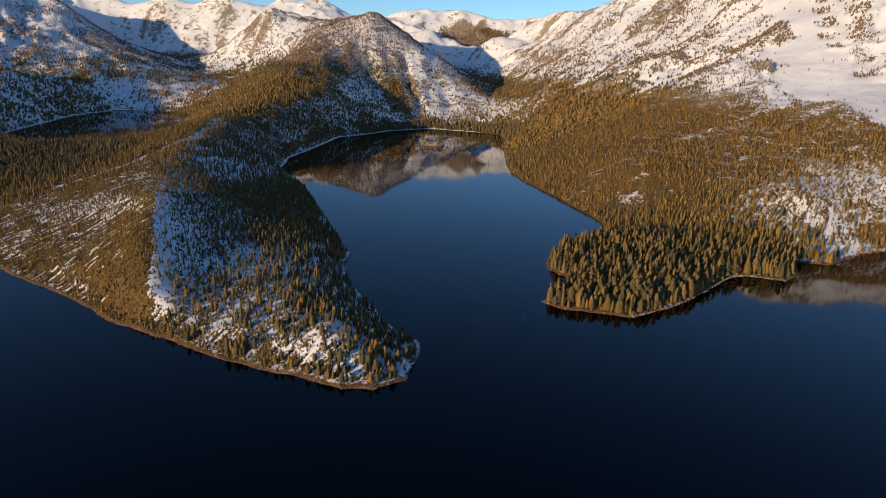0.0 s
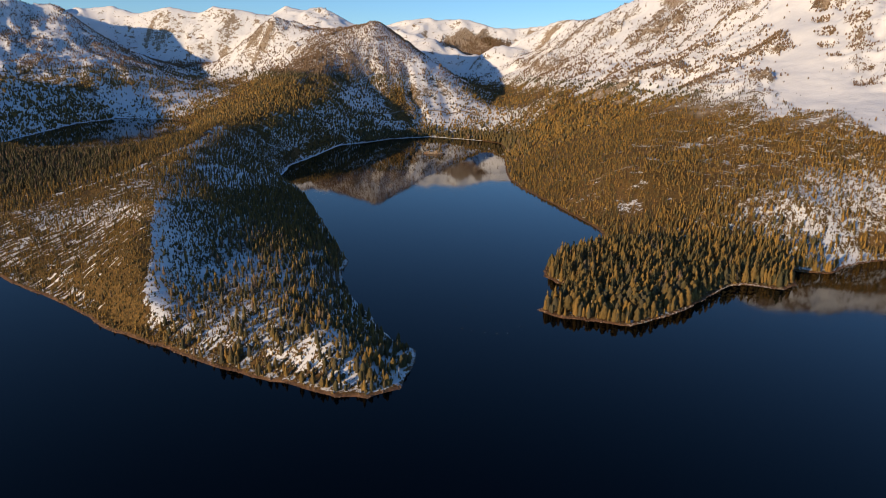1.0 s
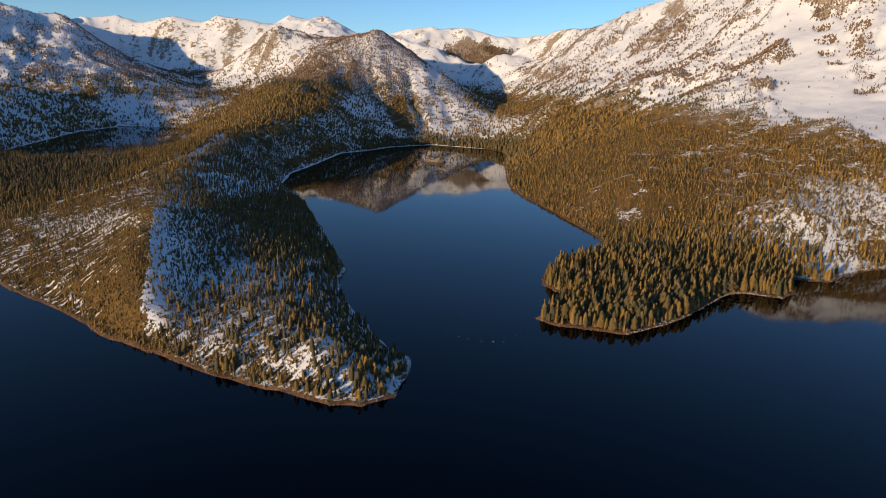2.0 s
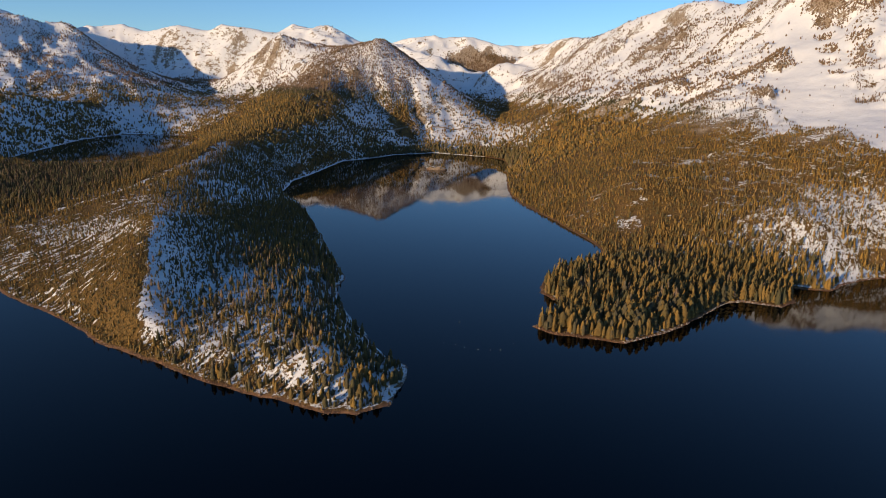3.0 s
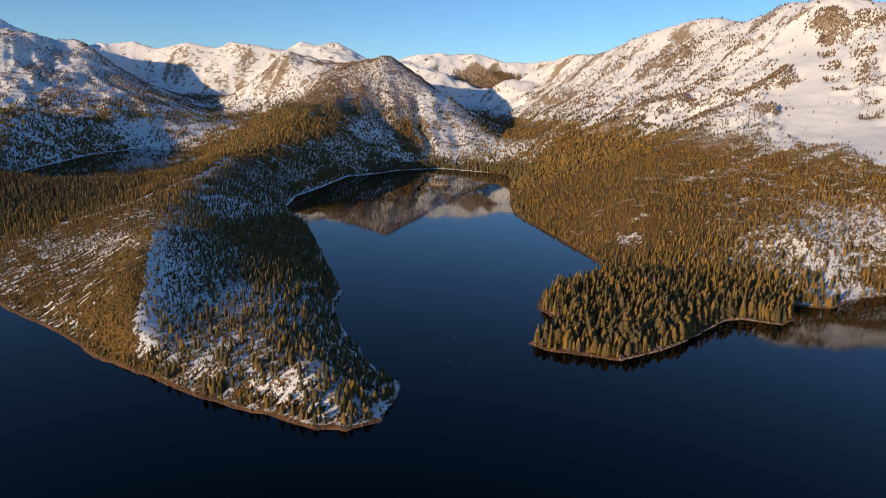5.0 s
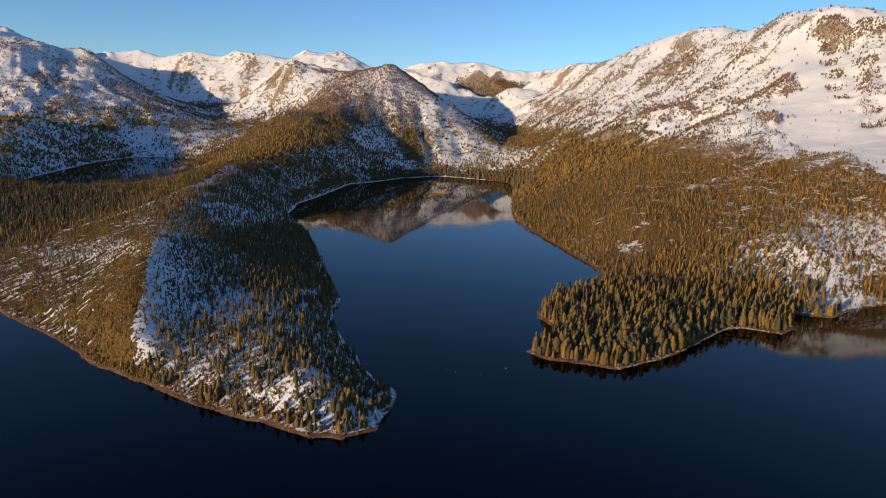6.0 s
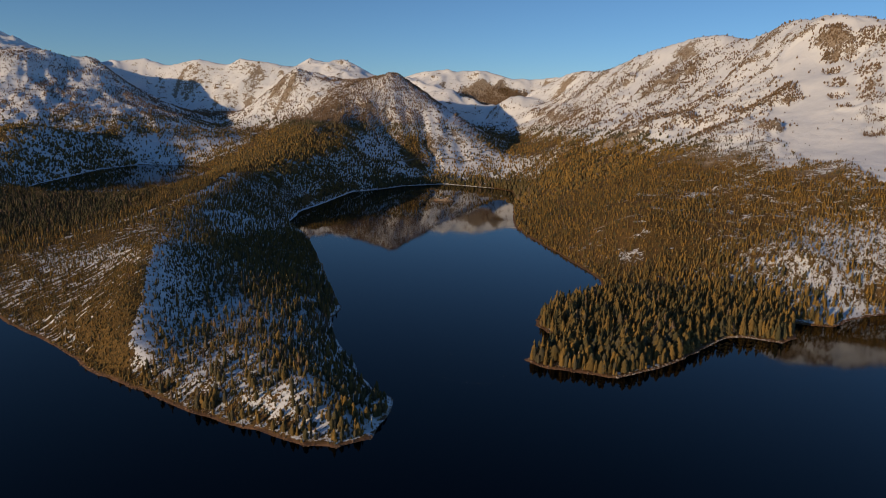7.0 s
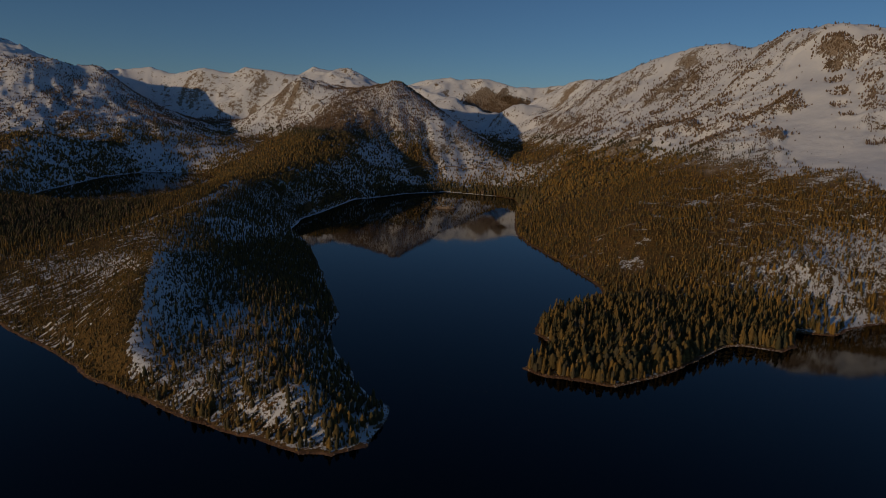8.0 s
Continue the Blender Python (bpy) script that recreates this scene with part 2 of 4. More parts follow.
SLOPES = {  # benches, valley floors and flats
    "point_north_side": [(-93, 717, 12), (-200, 860, 18), (-260, 1000, 24), (-321, 1129, 22), (-420, 1312, 36)],
    "point_hollow": [(-300, 705, 16), (-322, 770, 22), (-345, 850, 29), (-370, 930, 40)],
    "south_flat": [(-528, 923, 36), (-645, 1014, 42), (-764, 1043, 36), (-683, 1244, 72), (-800, 1450, 58), (-1000, 1600, 54), (-1250, 1600, 55)],
    "south_hollow": [(-2150, 2450, 150), (-2300, 2750, 170), (-2550, 3050, 230), (-2900, 3200, 290), (-3400, 3200, 280)],
    "beyond": [(-4000, 5060, 480), (-2500, 5060, 400), (-1000, 5060, 380), (400, 5060, 380), (2000, 5060, 350)],
    "south_moraine": [(-1350, 1450, 65), (-1500, 1700, 85), (-1650, 2100, 118), (-1800, 2400, 172), (-1920, 2650, 225)],
    "moraine_bay_side": [(-545, 2000, 62), (-545, 2507, 128), (-491, 2839, 185)],
    "moraine_lake_side": [(-848, 2264, 105), (-900, 2600, 120), (-985, 2900, 140)],
    "west_gully": [(-2435, 3780, 580), (-2355, 3600, 490), (-2175, 3300, 332), (-1945, 2950, 195)],
    "west_valley": [(-1305, 3330, 180), (-1450, 3700, 215), (-1745, 4150, 262), (-2010, 4350, 285), (-2320, 4500, 360)],
    "west_bowl": [(-1525, 4350, 275), (-1634, 4228, 285), (-1800, 4290, 305), (-1860, 4300, 320), (-2213, 4400, 350)],
    "bay_head": [(-150, 2880, 50), (91, 2960, 80), (251, 3140, 120)],
    "knoll_back": [(60, 4560, 375), (200, 4560, 350), (330, 4480, 345)],
    "shade_valley": [(275, 3250, 125), (245, 3600, 190), (185, 4000, 235), (110, 4250, 285)],
    "behind_pyramid": [(-250, 3750, 360), (-300, 4050, 350), (-350, 4500, 420), (-900, 4300, 440)],
    "behind_north_range": [(1130, 4100, 480), (1250, 3800, 500), (1330, 3550, 540), (1500, 3380, 580), (1600, 3200, 580), (1640, 3000, 600), (1720, 2860, 620), (1900, 2750, 600)],
    "north_bench": [(387, 1469, 52), (454, 1438, 90), (632, 2023, 158), (500, 2300, 128), (420, 2600, 105)],
    "north_slope": [(504, 1202, 48), (704, 1115, 86), (667, 1542, 126), (850, 1400, 160), (1030, 1707, 220), (1250, 1800, 300), (1500, 1900, 400)],
    "north_slope_east": [(756, 1102, 60), (830, 1140, 80), (950, 1200, 105), (1100, 1300, 150), (1300, 1400, 200)],
    "north_foot": [(345, 1150, 6), (420, 1050, 6), (520, 1000, 8), (590, 990, 10)],
    "spit": [(230, 820, 3), (300, 880, 5), (380, 930, 5), (470, 950, 4), (300, 1000, 5)],
}


def along(line, gap=70.0):
    """Points along a line at about that spacing, ends included."""
    line = np.array(line, float)
    out = [line[:1]]
    for a, b in zip(line[:-1], line[1:]):
        n = max(1, int(round(np.linalg.norm((b - a)[:2]) / gap)))
        out.append(a + (b - a) * (np.arange(1, n + 1) / n)[:, None])
    return np.concatenate(out)


def shore_distance(x, y, ring):
    """Metres from the ring's edge, positive inside."""
    best, inside = np.full(x.shape, 1e9), np.zeros(x.shape, bool)
    for (ax, ay), (bx, by) in zip(ring, ring[1:] + ring[:1]):
        dx, dy = bx - ax, by - ay
        k = np.clip(((x - ax) * dx + (y - ay) * dy) / (dx * dx + dy * dy), 0, 1)
        best = np.minimum(best, (x - ax - k * dx) ** 2 + (y - ay - k * dy) ** 2)
        if dy:
            inside ^= ((ay > y) != (by > y)) & (x < dx * (y - ay) / dy + ax)
    return np.where(inside, 1, -1) * np.sqrt(best)


def relief():
    """A surface stretched over the crests, the slopes and the shores."""
    anchors = [along(v) for v in CRESTS.values()] + [along(v) for v in SLOPES.values()]
    shore = along([(*p, 0) for p in SHORE_SOUTH + SHORE_BAY + SHORE_NORTH], 90)
    tarn = along([(*p, TARN_LEVEL) for p in TARN + TARN[:1]], 120)
    pts = np.concatenate(anchors + [shore, tarn])
    keep = []
    for p in pts:
        if all((p[0] - q[0]) ** 2 + (p[1] - q[1]) ** 2 > 35 ** 2 for q in keep):
            keep.append(p)
    p = np.array(keep) / 1000.0
    n = len(p)
    d = np.hypot(p[:, None, 0] - p[None, :, 0], p[:, None, 1] - p[None, :, 1])
    lin = np.concatenate([np.ones((n, 1)), p[:, :2]], 1)
    m = np.zeros((n + 3, n + 3))
    m[:n, :n], m[:n, n:], m[n:, :n] = d - np.eye(n) * 0.004, lin, lin.T
    w = np.linalg.solve(m, np.concatenate([p[:, 2], np.zeros(3)]))
    return p, w


ANCHORS, WEIGHTS = relief()


def stretched(x, y):
    out = np.empty(x.shape)
    n = len(ANCHORS)
    for i in range(0, len(x), 20000):
        a, b = x[i:i + 20000] / 1000, y[i:i + 20000] / 1000
        d = np.hypot(a[:, None] - ANCHORS[None, :, 0], b[:, None] - ANCHORS[None, :, 1])
        out[i:i + 20000] = d @ WEIGHTS[:n] + WEIGHTS[n] + WEIGHTS[n + 1] * a + WEIGHTS[n + 2] * b
    return out * 1000


def spot(x, y, cx, cy, rx, ry, turn=0.0):
    """1 in the middle of an oval, 0 outside it."""
    c, s = math.cos(radians(turn)), math.sin(radians(turn))
    a, b = ((x - cx) * c + (y - cy) * s) / rx, (-(x - cx) * s + (y - cy) * c) / ry
    return smooth(1.0, 0.4, np.hypot(a, b))


SKYLINE = ("north_range", "north_peak", "west_crest", "west_spur", "far_west_peak", "far_range_west", "far_peak", "far_range_mid", "pyramid_right", "saddle")


def near_line(x, y, line, wide):
    """1 on a line of the plan, 0 beyond that distance from it."""
    best = np.full(x.shape, 1e9)
    for (ax, ay), (bx, by) in zip(line, line[1:]):
        dx, dy = bx - ax, by - ay
        k = np.clip(((x - ax) * dx + (y - ay) * dy) / (dx * dx + dy * dy), 0, 1)
        best = np.minimum(best, np.hypot(x - ax - k * dx, y - ay - k * dy))
    return smooth(wide, wide * 0.35, best)


SPUR_EDGE = [(-350, 665), (-366, 709), (-385, 772), (-412, 837), (-454, 938), (-500, 1030)]
RIBS = [[(540, 3294), (741, 3309), (885, 3341)], [(556, 2869), (761, 3009), (902, 3067), (1005, 3111)], [(993, 3067), (1163, 3082), (1314, 3023)],
        [(653, 2603), (832, 2831), (969, 2891), (1123, 2923), (1240, 2922), (1333, 2925)], [(794, 2395), (942, 2536), (1309, 2829)],
        [(594, 2530), (823, 2567), (950, 2344), (1043, 2237), (1167, 2247)], [(449, 3872), (535, 3745), (571, 3421)], [(305, 3263), (483, 3294), (581, 3186)]]
CLUMPS = [(1101, 3032, 75), (1130, 3085, 65), (1180, 2276, 60), (1174, 2215, 60), (1140, 2250, 55), (1105, 2251, 45), (1056, 2245, 40), (1441, 2524, 75),
          (1463, 2459, 65), (1476, 2402, 60), (1537, 2416, 75), (1406, 2433, 45), (1365, 2330, 38), (1320, 2221, 42), (1285, 2130, 36), (1249, 2033, 30),
          (1418, 2220, 48), (1375, 2130, 48), (1330, 2037, 48), (1285, 1935, 45), (1237, 1836, 45), (1011, 1985, 42)]
PYRAMID_RIBS = [[(-405, 3430), (-440, 3250), (-430, 3050), (-415, 2880)], [(-330, 3420), (-300, 3250), (-255, 3080), (-200, 2950)],
                [(-200, 3380), (-130, 3250), (-70, 3100), (-30, 2960)], [(-60, 3330), (20, 3230), (90, 3130), (130, 3020)]]
BOWL = [(1400, 2520), (1232, 2207), (1110, 1900), (1110, 1720)]  # an open snow chute between the woods


def beside_spur(x, y):
    """Metres to the bay side of the point's spur, and 1 along its length."""
    line = np.array(SPUR_EDGE)
    return x - np.interp(y, line[:, 1], line[:, 0]), smooth(650, 690, y) * smooth(1060, 1010, y)


def rib_woods(x, y):
    """Lines and clumps of trees on the open snow of the northern mountain."""
    out = np.zeros(x.shape)
    for line in RIBS:
        out = np.maximum(out, 0.75 * near_line(x, y, line, 62))
    return np.maximum(out, clump_woods(x, y))


def clump_woods(x, y):
    out = np.zeros(x.shape)
    for cx, cy, r in CLUMPS:
        out = np.maximum(out, spot(x, y, cx, cy, r, r * 1.2))
    return out


def open_snow(x, y):
    """1 on the smooth snow of the northern mountain."""
    return smooth(0.1, 0.75, np.maximum(near_line(x, y, BOWL, 165), spot(x, y, 1170, 1500, 200, 290)) + 0.35 * fbm(x, y, 80, 3, 95)) * (1 - clump_woods(x, y))


def streaks(x, y):
    """Long ribs and gullies that run down the northern mountain side."""
    return fbm((x * 0.88 + y * 0.47) * 0.2, y * 0.88 - x * 0.47, 120, 4, 91, True)


def high_north(x, y, z):
    return smooth(300, 700, x) * smooth(140, 260, z)


ISLAND = (-24, 2240, 42, 24)


def height(x, y):
    """The ground's height, and how far the shore is (positive on land)."""
    wobble = fbm(x, y, 45, 3, 11) * 6
    sea = shore_distance(x, y, LAND) + wobble
    tarn = -shore_distance(x, y, TARN) + wobble * 0.7
    base = np.maximum(stretched(x, y), 1.0)
    rough = fbm(x, y, 420, 4, 21) * np.clip(0.04 * base, 0, 16) + fbm(x, y, 300, 4, 31, True) * np.clip(0.06 * base, 0.4, 26)
    rough = rough + fbm(x, y, 110, 4, 35, True) * np.clip(0.035 * base, 0.5, 12) + fbm(x, y, 32, 3, 41) * np.clip(0.02 * base, 0.5, 3.5)
    rough = rough + streaks(x, y) * 12 * high_north(x, y, base)
    rough = rough * (1 - 0.6 * smooth(4300, 4700, y)) + (fbm(x, y, 260, 5, 37, True) - 0.25) * 55 * smooth(4150, 4500, y)
    rough = rough * (1 - 0.75 * open_snow(x, y))
    rough = rough + 9 * np.clip(1 - np.abs(beside_spur(x, y)[0]) / 55, 0, 1) * beside_spur(x, y)[1]
    spine = np.hypot(np.maximum(0, np.abs((x + 104) * 0.45 - (y - 606) * 0.89) - 38), (x + 104) * 0.89 + (y - 606) * 0.45)
    rough = rough + 8 * np.clip(1 - spine / 34, 0, 1)
    for line in PYRAMID_RIBS:
        rough = rough + 17 * (near_line(x + 45 * fbm(x, y, 150, 3, 96), y, line, 80) - 0.4) * spot(x, y, -190, 3150, 420, 420)
    for line in RIBS:
        rough = rough + 15 * near_line(x, y, line, 60)
    tops = np.zeros(x.shape)
    for key in SKYLINE:
        tops = np.maximum(tops, near_line(x, y, [p[:2] for p in CRESTS[key]], 75 if key.startswith("far") else 150))
    rough = rough * (1 - 0.75 * tops) - 0.03 * np.clip(base, 0, 500) * smooth(180, 320, base) * (1 - tops)
    rough = rough + fbm(x, y, 55, 3, 39, True) * 5 * tops * smooth(200, 320, base)
    z = np.maximum(base + rough * smooth(0, 120, sea), 0.8)
    isle = 1 - np.hypot((x - ISLAND[0]) / ISLAND[2], (y - ISLAND[1]) / ISLAND[3]) + fbm(x, y, 30, 3, 51) * 0.25
    z = np.where(sea > 0, 0.3 + np.clip(sea, 0, 6) * 0.2 + z * smooth(-4, 45, sea), np.maximum(sea * 0.35, -14))
    z = np.where(isle > 0, np.maximum(z, np.sqrt(np.clip(isle, 0, 1)) * (13 + 11 * fbm(x, y, 22, 3, 53, True))), z)
    shelf = TARN_LEVEL + 0.4 + np.clip(tarn, 0, 8) * 0.2
    z = np.where(tarn < 0, TARN_LEVEL + np.maximum(tarn * 0.3, -8) - 0.4, np.where(tarn < 60, shelf + (np.maximum(z, shelf) - shelf) * smooth(0, 60, tarn), z))
    return z, np.minimum(np.maximum(sea, isle * 25), tarn)


def grid(rows, cols):
    """The ground's mesh points: rows that widen with distance."""
    y = 380 * (4935 / 380) ** (np.arange(rows) / (rows - 1))
    u = np.linspace(-1.12, 0.98, cols)
    yy = np.repeat(y, cols)
    return np.tile(u, rows) * (yy + 120), yy


def mesh_from(name, co, faces, mat, smooth_faces=True, **attributes):
    """A mesh from arrays; faces all have the same number of corners."""
    me = bpy.data.meshes.new(name)
    n, k = faces.shape
    me.vertices.add(len(co))
    me.vertices.foreach_set("co", np.ascontiguousarray(co, dtype=np.float32).ravel())
    me.loops.add(n * k)
    me.loops.foreach_set("vertex_index", np.ascontiguousarray(faces, dtype=np.int32).ravel())
    me.polygons.add(n)
    me.polygons.foreach_set("loop_start", np.arange(0, n * k, k, dtype=np.int32))
    me.polygons.foreach_set("use_smooth", np.full(n, smooth_faces))
    for key, values in attributes.items():
        me.attributes.new(key, "FLOAT", "POINT").data.foreach_set("value", np.ascontiguousarray(values, dtype=np.float32))
    me.materials.append(mat)
    me.update(calc_edges=True)
    me.validate()
    return me


def placed(x, y, z):
    """The ranges behind the bay's head stand farther back and taller than the plan draws them, in the same directions."""
    k = np.interp(y, (0, 2800, 3455, 3750, 4900, 5100), (0, 2800, 3760, 4120, 4900, 5100)) / y
    return x * k, y * k, 324 + (z - 324) * k


ROWS, COLS = 600, 660
gx, gy = grid(ROWS, COLS)
gz, g_shore = height(gx, gy)
Z = gz.reshape(ROWS, COLS)
X, Y = gx.reshape(ROWS, COLS), gy.reshape(ROWS, COLS)


def normals():
    ax, ay, az = (np.gradient(v, axis=1) for v in (X, Y, Z))
    bx, by, bz = (np.gradient(v, axis=0) for v in (X, Y, Z))
    nx, ny, nz = ay * bz - az * by, az * bx - ax * bz, ax * by - ay * bx
    l = np.sqrt(nx * nx + ny * ny + nz * nz)
    return (nx / l).ravel(), (ny / l).ravel(), (nz / l).ravel()


def blurred(v, n):
    for axis in (0, 1):
        k = np.cumsum(np.pad(v, [(n + 1, n) if a == axis else (0, 0) for a in (0, 1)], "edge"), axis=axis)
        hi, lo = (np.take(k, np.arange(i, i + v.shape[axis]), axis=axis) for i in (2 * n + 1, 0))
        v = (hi - lo) / (2 * n + 1)
    return v


def fall_lines():
    """Noise drawn out down the slopes, about -2 to 2: gullies, slides and strips of trees follow it."""
    soft = blurred(Z, 7)
    zr, zc = np.gradient(soft, axis=0), np.gradient(soft, axis=1)
    dx, dy = np.gradient(X, axis=1), np.gradient(Y, axis=0)
    sx = zc / dx
    sy = (zr - sx * np.gradient(X, axis=0)) / dy
    k = np.hypot(sx, sy) + 1e-6
    sx, sy = (sx / k).ravel(), (sy / k).ravel()
    total = 0.0
    for i in range(-8, 9):
        total = total + (1 - abs(i) / 9.5) * fbm(gx + sx * i * 16, gy + sy * i * 16, 58, 3, 101)
    return np.clip(total / total.std(), -2.2, 2.2)


FLOW = fall_lines()
gz = gz + 6.0 * FLOW * smooth(130, 260, gz) * (1 - 0.9 * open_snow(gx, gy)) * smooth(4500, 3900, gy)
Z = gz.reshape(ROWS, COLS)
NX, NY, NZ = normals()


def lookup(values, x, y):
    """A ground value at any place, from the mesh's points."""
    r = np.clip(np.log(y / 380) / math.log(4935 / 380) * (ROWS - 1), 0, ROWS - 1.001)
    c = np.clip((x / (y + 120) + 1.12) / 2.10 * (COLS - 1), 0, COLS - 1.001)
    i, j = r.astype(int), c.astype(int)
    fr, fc = r - i, c - j
    v = values.reshape(ROWS, COLS)
    return (v[i, j] * (1 - fc) + v[i, j + 1] * fc) * (1 - fr) + (v[i + 1, j] * (1 - fc) + v[i + 1, j + 1] * fc) * fr


FACING = -(NX * run.x + NY * run.y) / math.hypot(run.x, run.y)  # how far a slope leans to the sun's side


CREST_ROAD = [(-760, 1170), (-705, 1225), (-675, 1330), (-660, 1480), (-656, 1600), (-685, 1800), (-712, 1980)]
BAY_EDGE = SHORE_BAY[8:16]
HEAD_EDGE = SHORE_BAY[12:18]
CLEARING = [(452, 1440), (456, 1379), (465, 1319), (489, 1276), (520, 1230)]


def snow_cover(x, y, z, facing, nz):
    """Snow lies high up and on slopes turned from the sun; low sunny slopes are bare."""
    v = 0.43 + 0.5 * smooth(0.02, -0.18, facing) - 0.15 * smooth(0.05, 0.3, facing) * smooth(260, 160, z)
    v = v + 0.45 * smooth(170, 290, z) + 0.11 * fbm(x, y, 70, 3, 63)
    v = v - 0.4 * spot(x, y, -640, 2900, 420, 700) * smooth(-0.02, 0.08, facing) + 0.15 * spot(x, y, -250, 3250, 260, 300)
    v = v + 0.25 * spot(x, y, 880, 1110, 460, 210) + 0.25 * spot(x, y, 690, 1005, 130, 60, 20) + 0.3 * spot(x, y, -150, 620, 220, 130) + 0.05 * spot(x, y, -640, 1000, 200, 130)
    v = v + 0.35 * spot(x, y, -400, 2950, 190, 300) + 0.15 * spot(x, y, 60, 3020, 260, 240) + 0.3 * near_line(x, y, CLEARING, 30) * smooth(-0.1, 0.45, fbm(x, y, 22, 2, 66)) + 0.22 * spot(x, y, 412, 1270, 40, 60) + 0.14 * spot(x, y, 700, 1950, 160, 40, 20) + 0.14 * spot(x, y, 680, 1560, 110, 40)
    v = v + 0.42 * spot(x, y, -1330, 3020, 380, 380) - 0.36 * spot(x, y, -560, 2150, 240, 950) - 0.12 * spot(x, y, -1060, 3650, 120, 170)
    v = v - 0.3 * smooth(0.80, 0.62, nz) + 0.06 * fbm(x, y, 260, 3, 61) + 0.3 * spot(x, y, -8, 2236, 55, 40)
    v = v - 0.17 * high_north(x, y, z) * smooth(0.05, 0.45, streaks(x, y))
    v = v + 0.06 * spot(x, y, -600, 900, 330, 320) + 0.26 * spot(x, y, -645, 1030, 110, 55) + 0.3 * near_line(x, y, [(-520, 985), (-478, 945), (-455, 915)], 22) + 0.45 * spot(x, y, 430, 950, 170, 70, 20) - 0.45 * spot(x, y, -350, 1290, 130, 280) + 0.15 * spot(x, y, -260, 760, 190, 170)
    side, here = beside_spur(x, y)
    v = v + here * ((0.27 + 0.3 * fbm(x, y, 24, 3, 97)) * smooth(-2, 5, side) * smooth(65, 12, side) - 0.22 * smooth(2, -4, side) * smooth(-90, -40, side))
    v = v - 0.22 * smooth(13, 4, z) * spot(x, y, -270, 620, 300, 150)
    v = v + 0.16 * spot(x, y, -560, 1000, 130, 90) + 0.12 * spot(x, y, -105, 605, 40, 75, 25) + 0.1 * spot(x, y, 1000, 1450, 500, 450)
    v = v + 0.35 * open_snow(x, y) - 0.12 * high_north(x, y, z) * rib_woods(x, y) * smooth(-0.3, 0.3, fbm(x, y, 45, 3, 65))
    v = v + 0.3 * spot(x, y, 80, 3010, 330, 190) + 0.22 * spot(x, y, 100, 2860, 330, 170) - 0.75 * spot(x, y, 270, 4600, 400, 190)
    v = v + 0.22 * near_line(x, y, CREST_ROAD, 20) * smooth(-0.5, 0.3, fbm(x, y, 60, 3, 64) + 0.2)
    v = v + 0.3 * spot(x, y, -40, 2890, 170, 150) + 0.2 * spot(x, y, 330, 2760, 230, 230)
    return v


snow = snow_cover(gx, gy, gz, FACING, NZ)
snow = snow - 0.13 * FLOW * smooth(150, 260, gz) * (1 - 0.9 * open_snow(gx, gy))
edge = near_line(gx, gy, BAY_EDGE, 11)
snow = snow + 0.3 * edge - 0.5 * smooth(6, 2, g_shore) * (1 - edge)
rock = smooth(0.85, 0.65, NZ) * smooth(60, 160, gz) + smooth(0.25, 0.6, fbm(gx, gy, 160, 4, 71)) * smooth(150, 300, gz) 
rock = rock + 0.5 * smooth(4200, 4500, gy) * (1 - spot(gx, gy, 270, 4600, 500, 240)) * smooth(-0.1, 0.3, fbm(gx, gy, 150, 3, 74))
rock = rock + spot(gx, gy, -1060, 3650, 120, 170) + spot(gx, gy, -24, 2240, 60, 40)
rock = rock + 0.9 * high_north(gx, gy, gz) * smooth(0.1, 0.4, streaks(gx, gy))
rugged = smooth(150, 260, gz) * (0.33 - 0.22 * smooth(400, 800, gx) + 0.35 * fbm(gx, gy, 350, 3, 73) + 0.2 * smooth(0.97, 0.85, NZ)) + 0.5 * spot(gx, gy, -1060, 3650, 160, 200)
rugged = (rugged + 0.12 * FLOW * smooth(150, 260, gz)) * (1 - open_snow(gx, gy)) + 0.2 * high_north(gx, gy, gz) * rib_woods(gx, gy)
rugged = np.clip(rugged + 0.35 * spot(gx, gy, 400, 3050, 400, 420), 0, 0.9)
streak = 2.1 * spot(gx, gy, -590, 880, 380, 360) + 1.8 * spot(gx, gy, -200, 630, 260, 170) + 1.0 * spot(gx, gy, 840, 1120, 480, 260)
shore = smooth(5.5, 1.5, g_shore - 6 * spot(gx, gy, 175, 775, 90, 60) + 2 * fbm(gx, gy, 25, 3, 72))
broken = 0.4 + 1.3 * spot(gx, gy, -200, 690, 330, 280) * smooth(-380, -330, gx) + 0.7 * spot(gx, gy, 840, 1120, 480, 300)
heath = np.clip(1.5 * spot(gx, gy, -450, 800, 200, 300), 0, 1) * smooth(8, -4, beside_spur(gx, gy)[0])
quad = (np.arange(ROWS - 1)[:, None] * COLS + np.arange(COLS - 1)[None, :]).ravel()
shore = shore * (1 - 0.8 * edge)
ground = new("ground", mesh_from("ground", np.stack(placed(gx, gy, gz), 1), np.stack([quad, quad + 1, quad + COLS + 1, quad + COLS], 1), GROUND,
                                 snow=snow, rock=rock, shore=shore, streak=streak, rugged=rugged, broken=broken, scrub=heath))
tagged(ground, "snow-patched brown mountain slopes and shores round the bay", "ground", kind="structure")

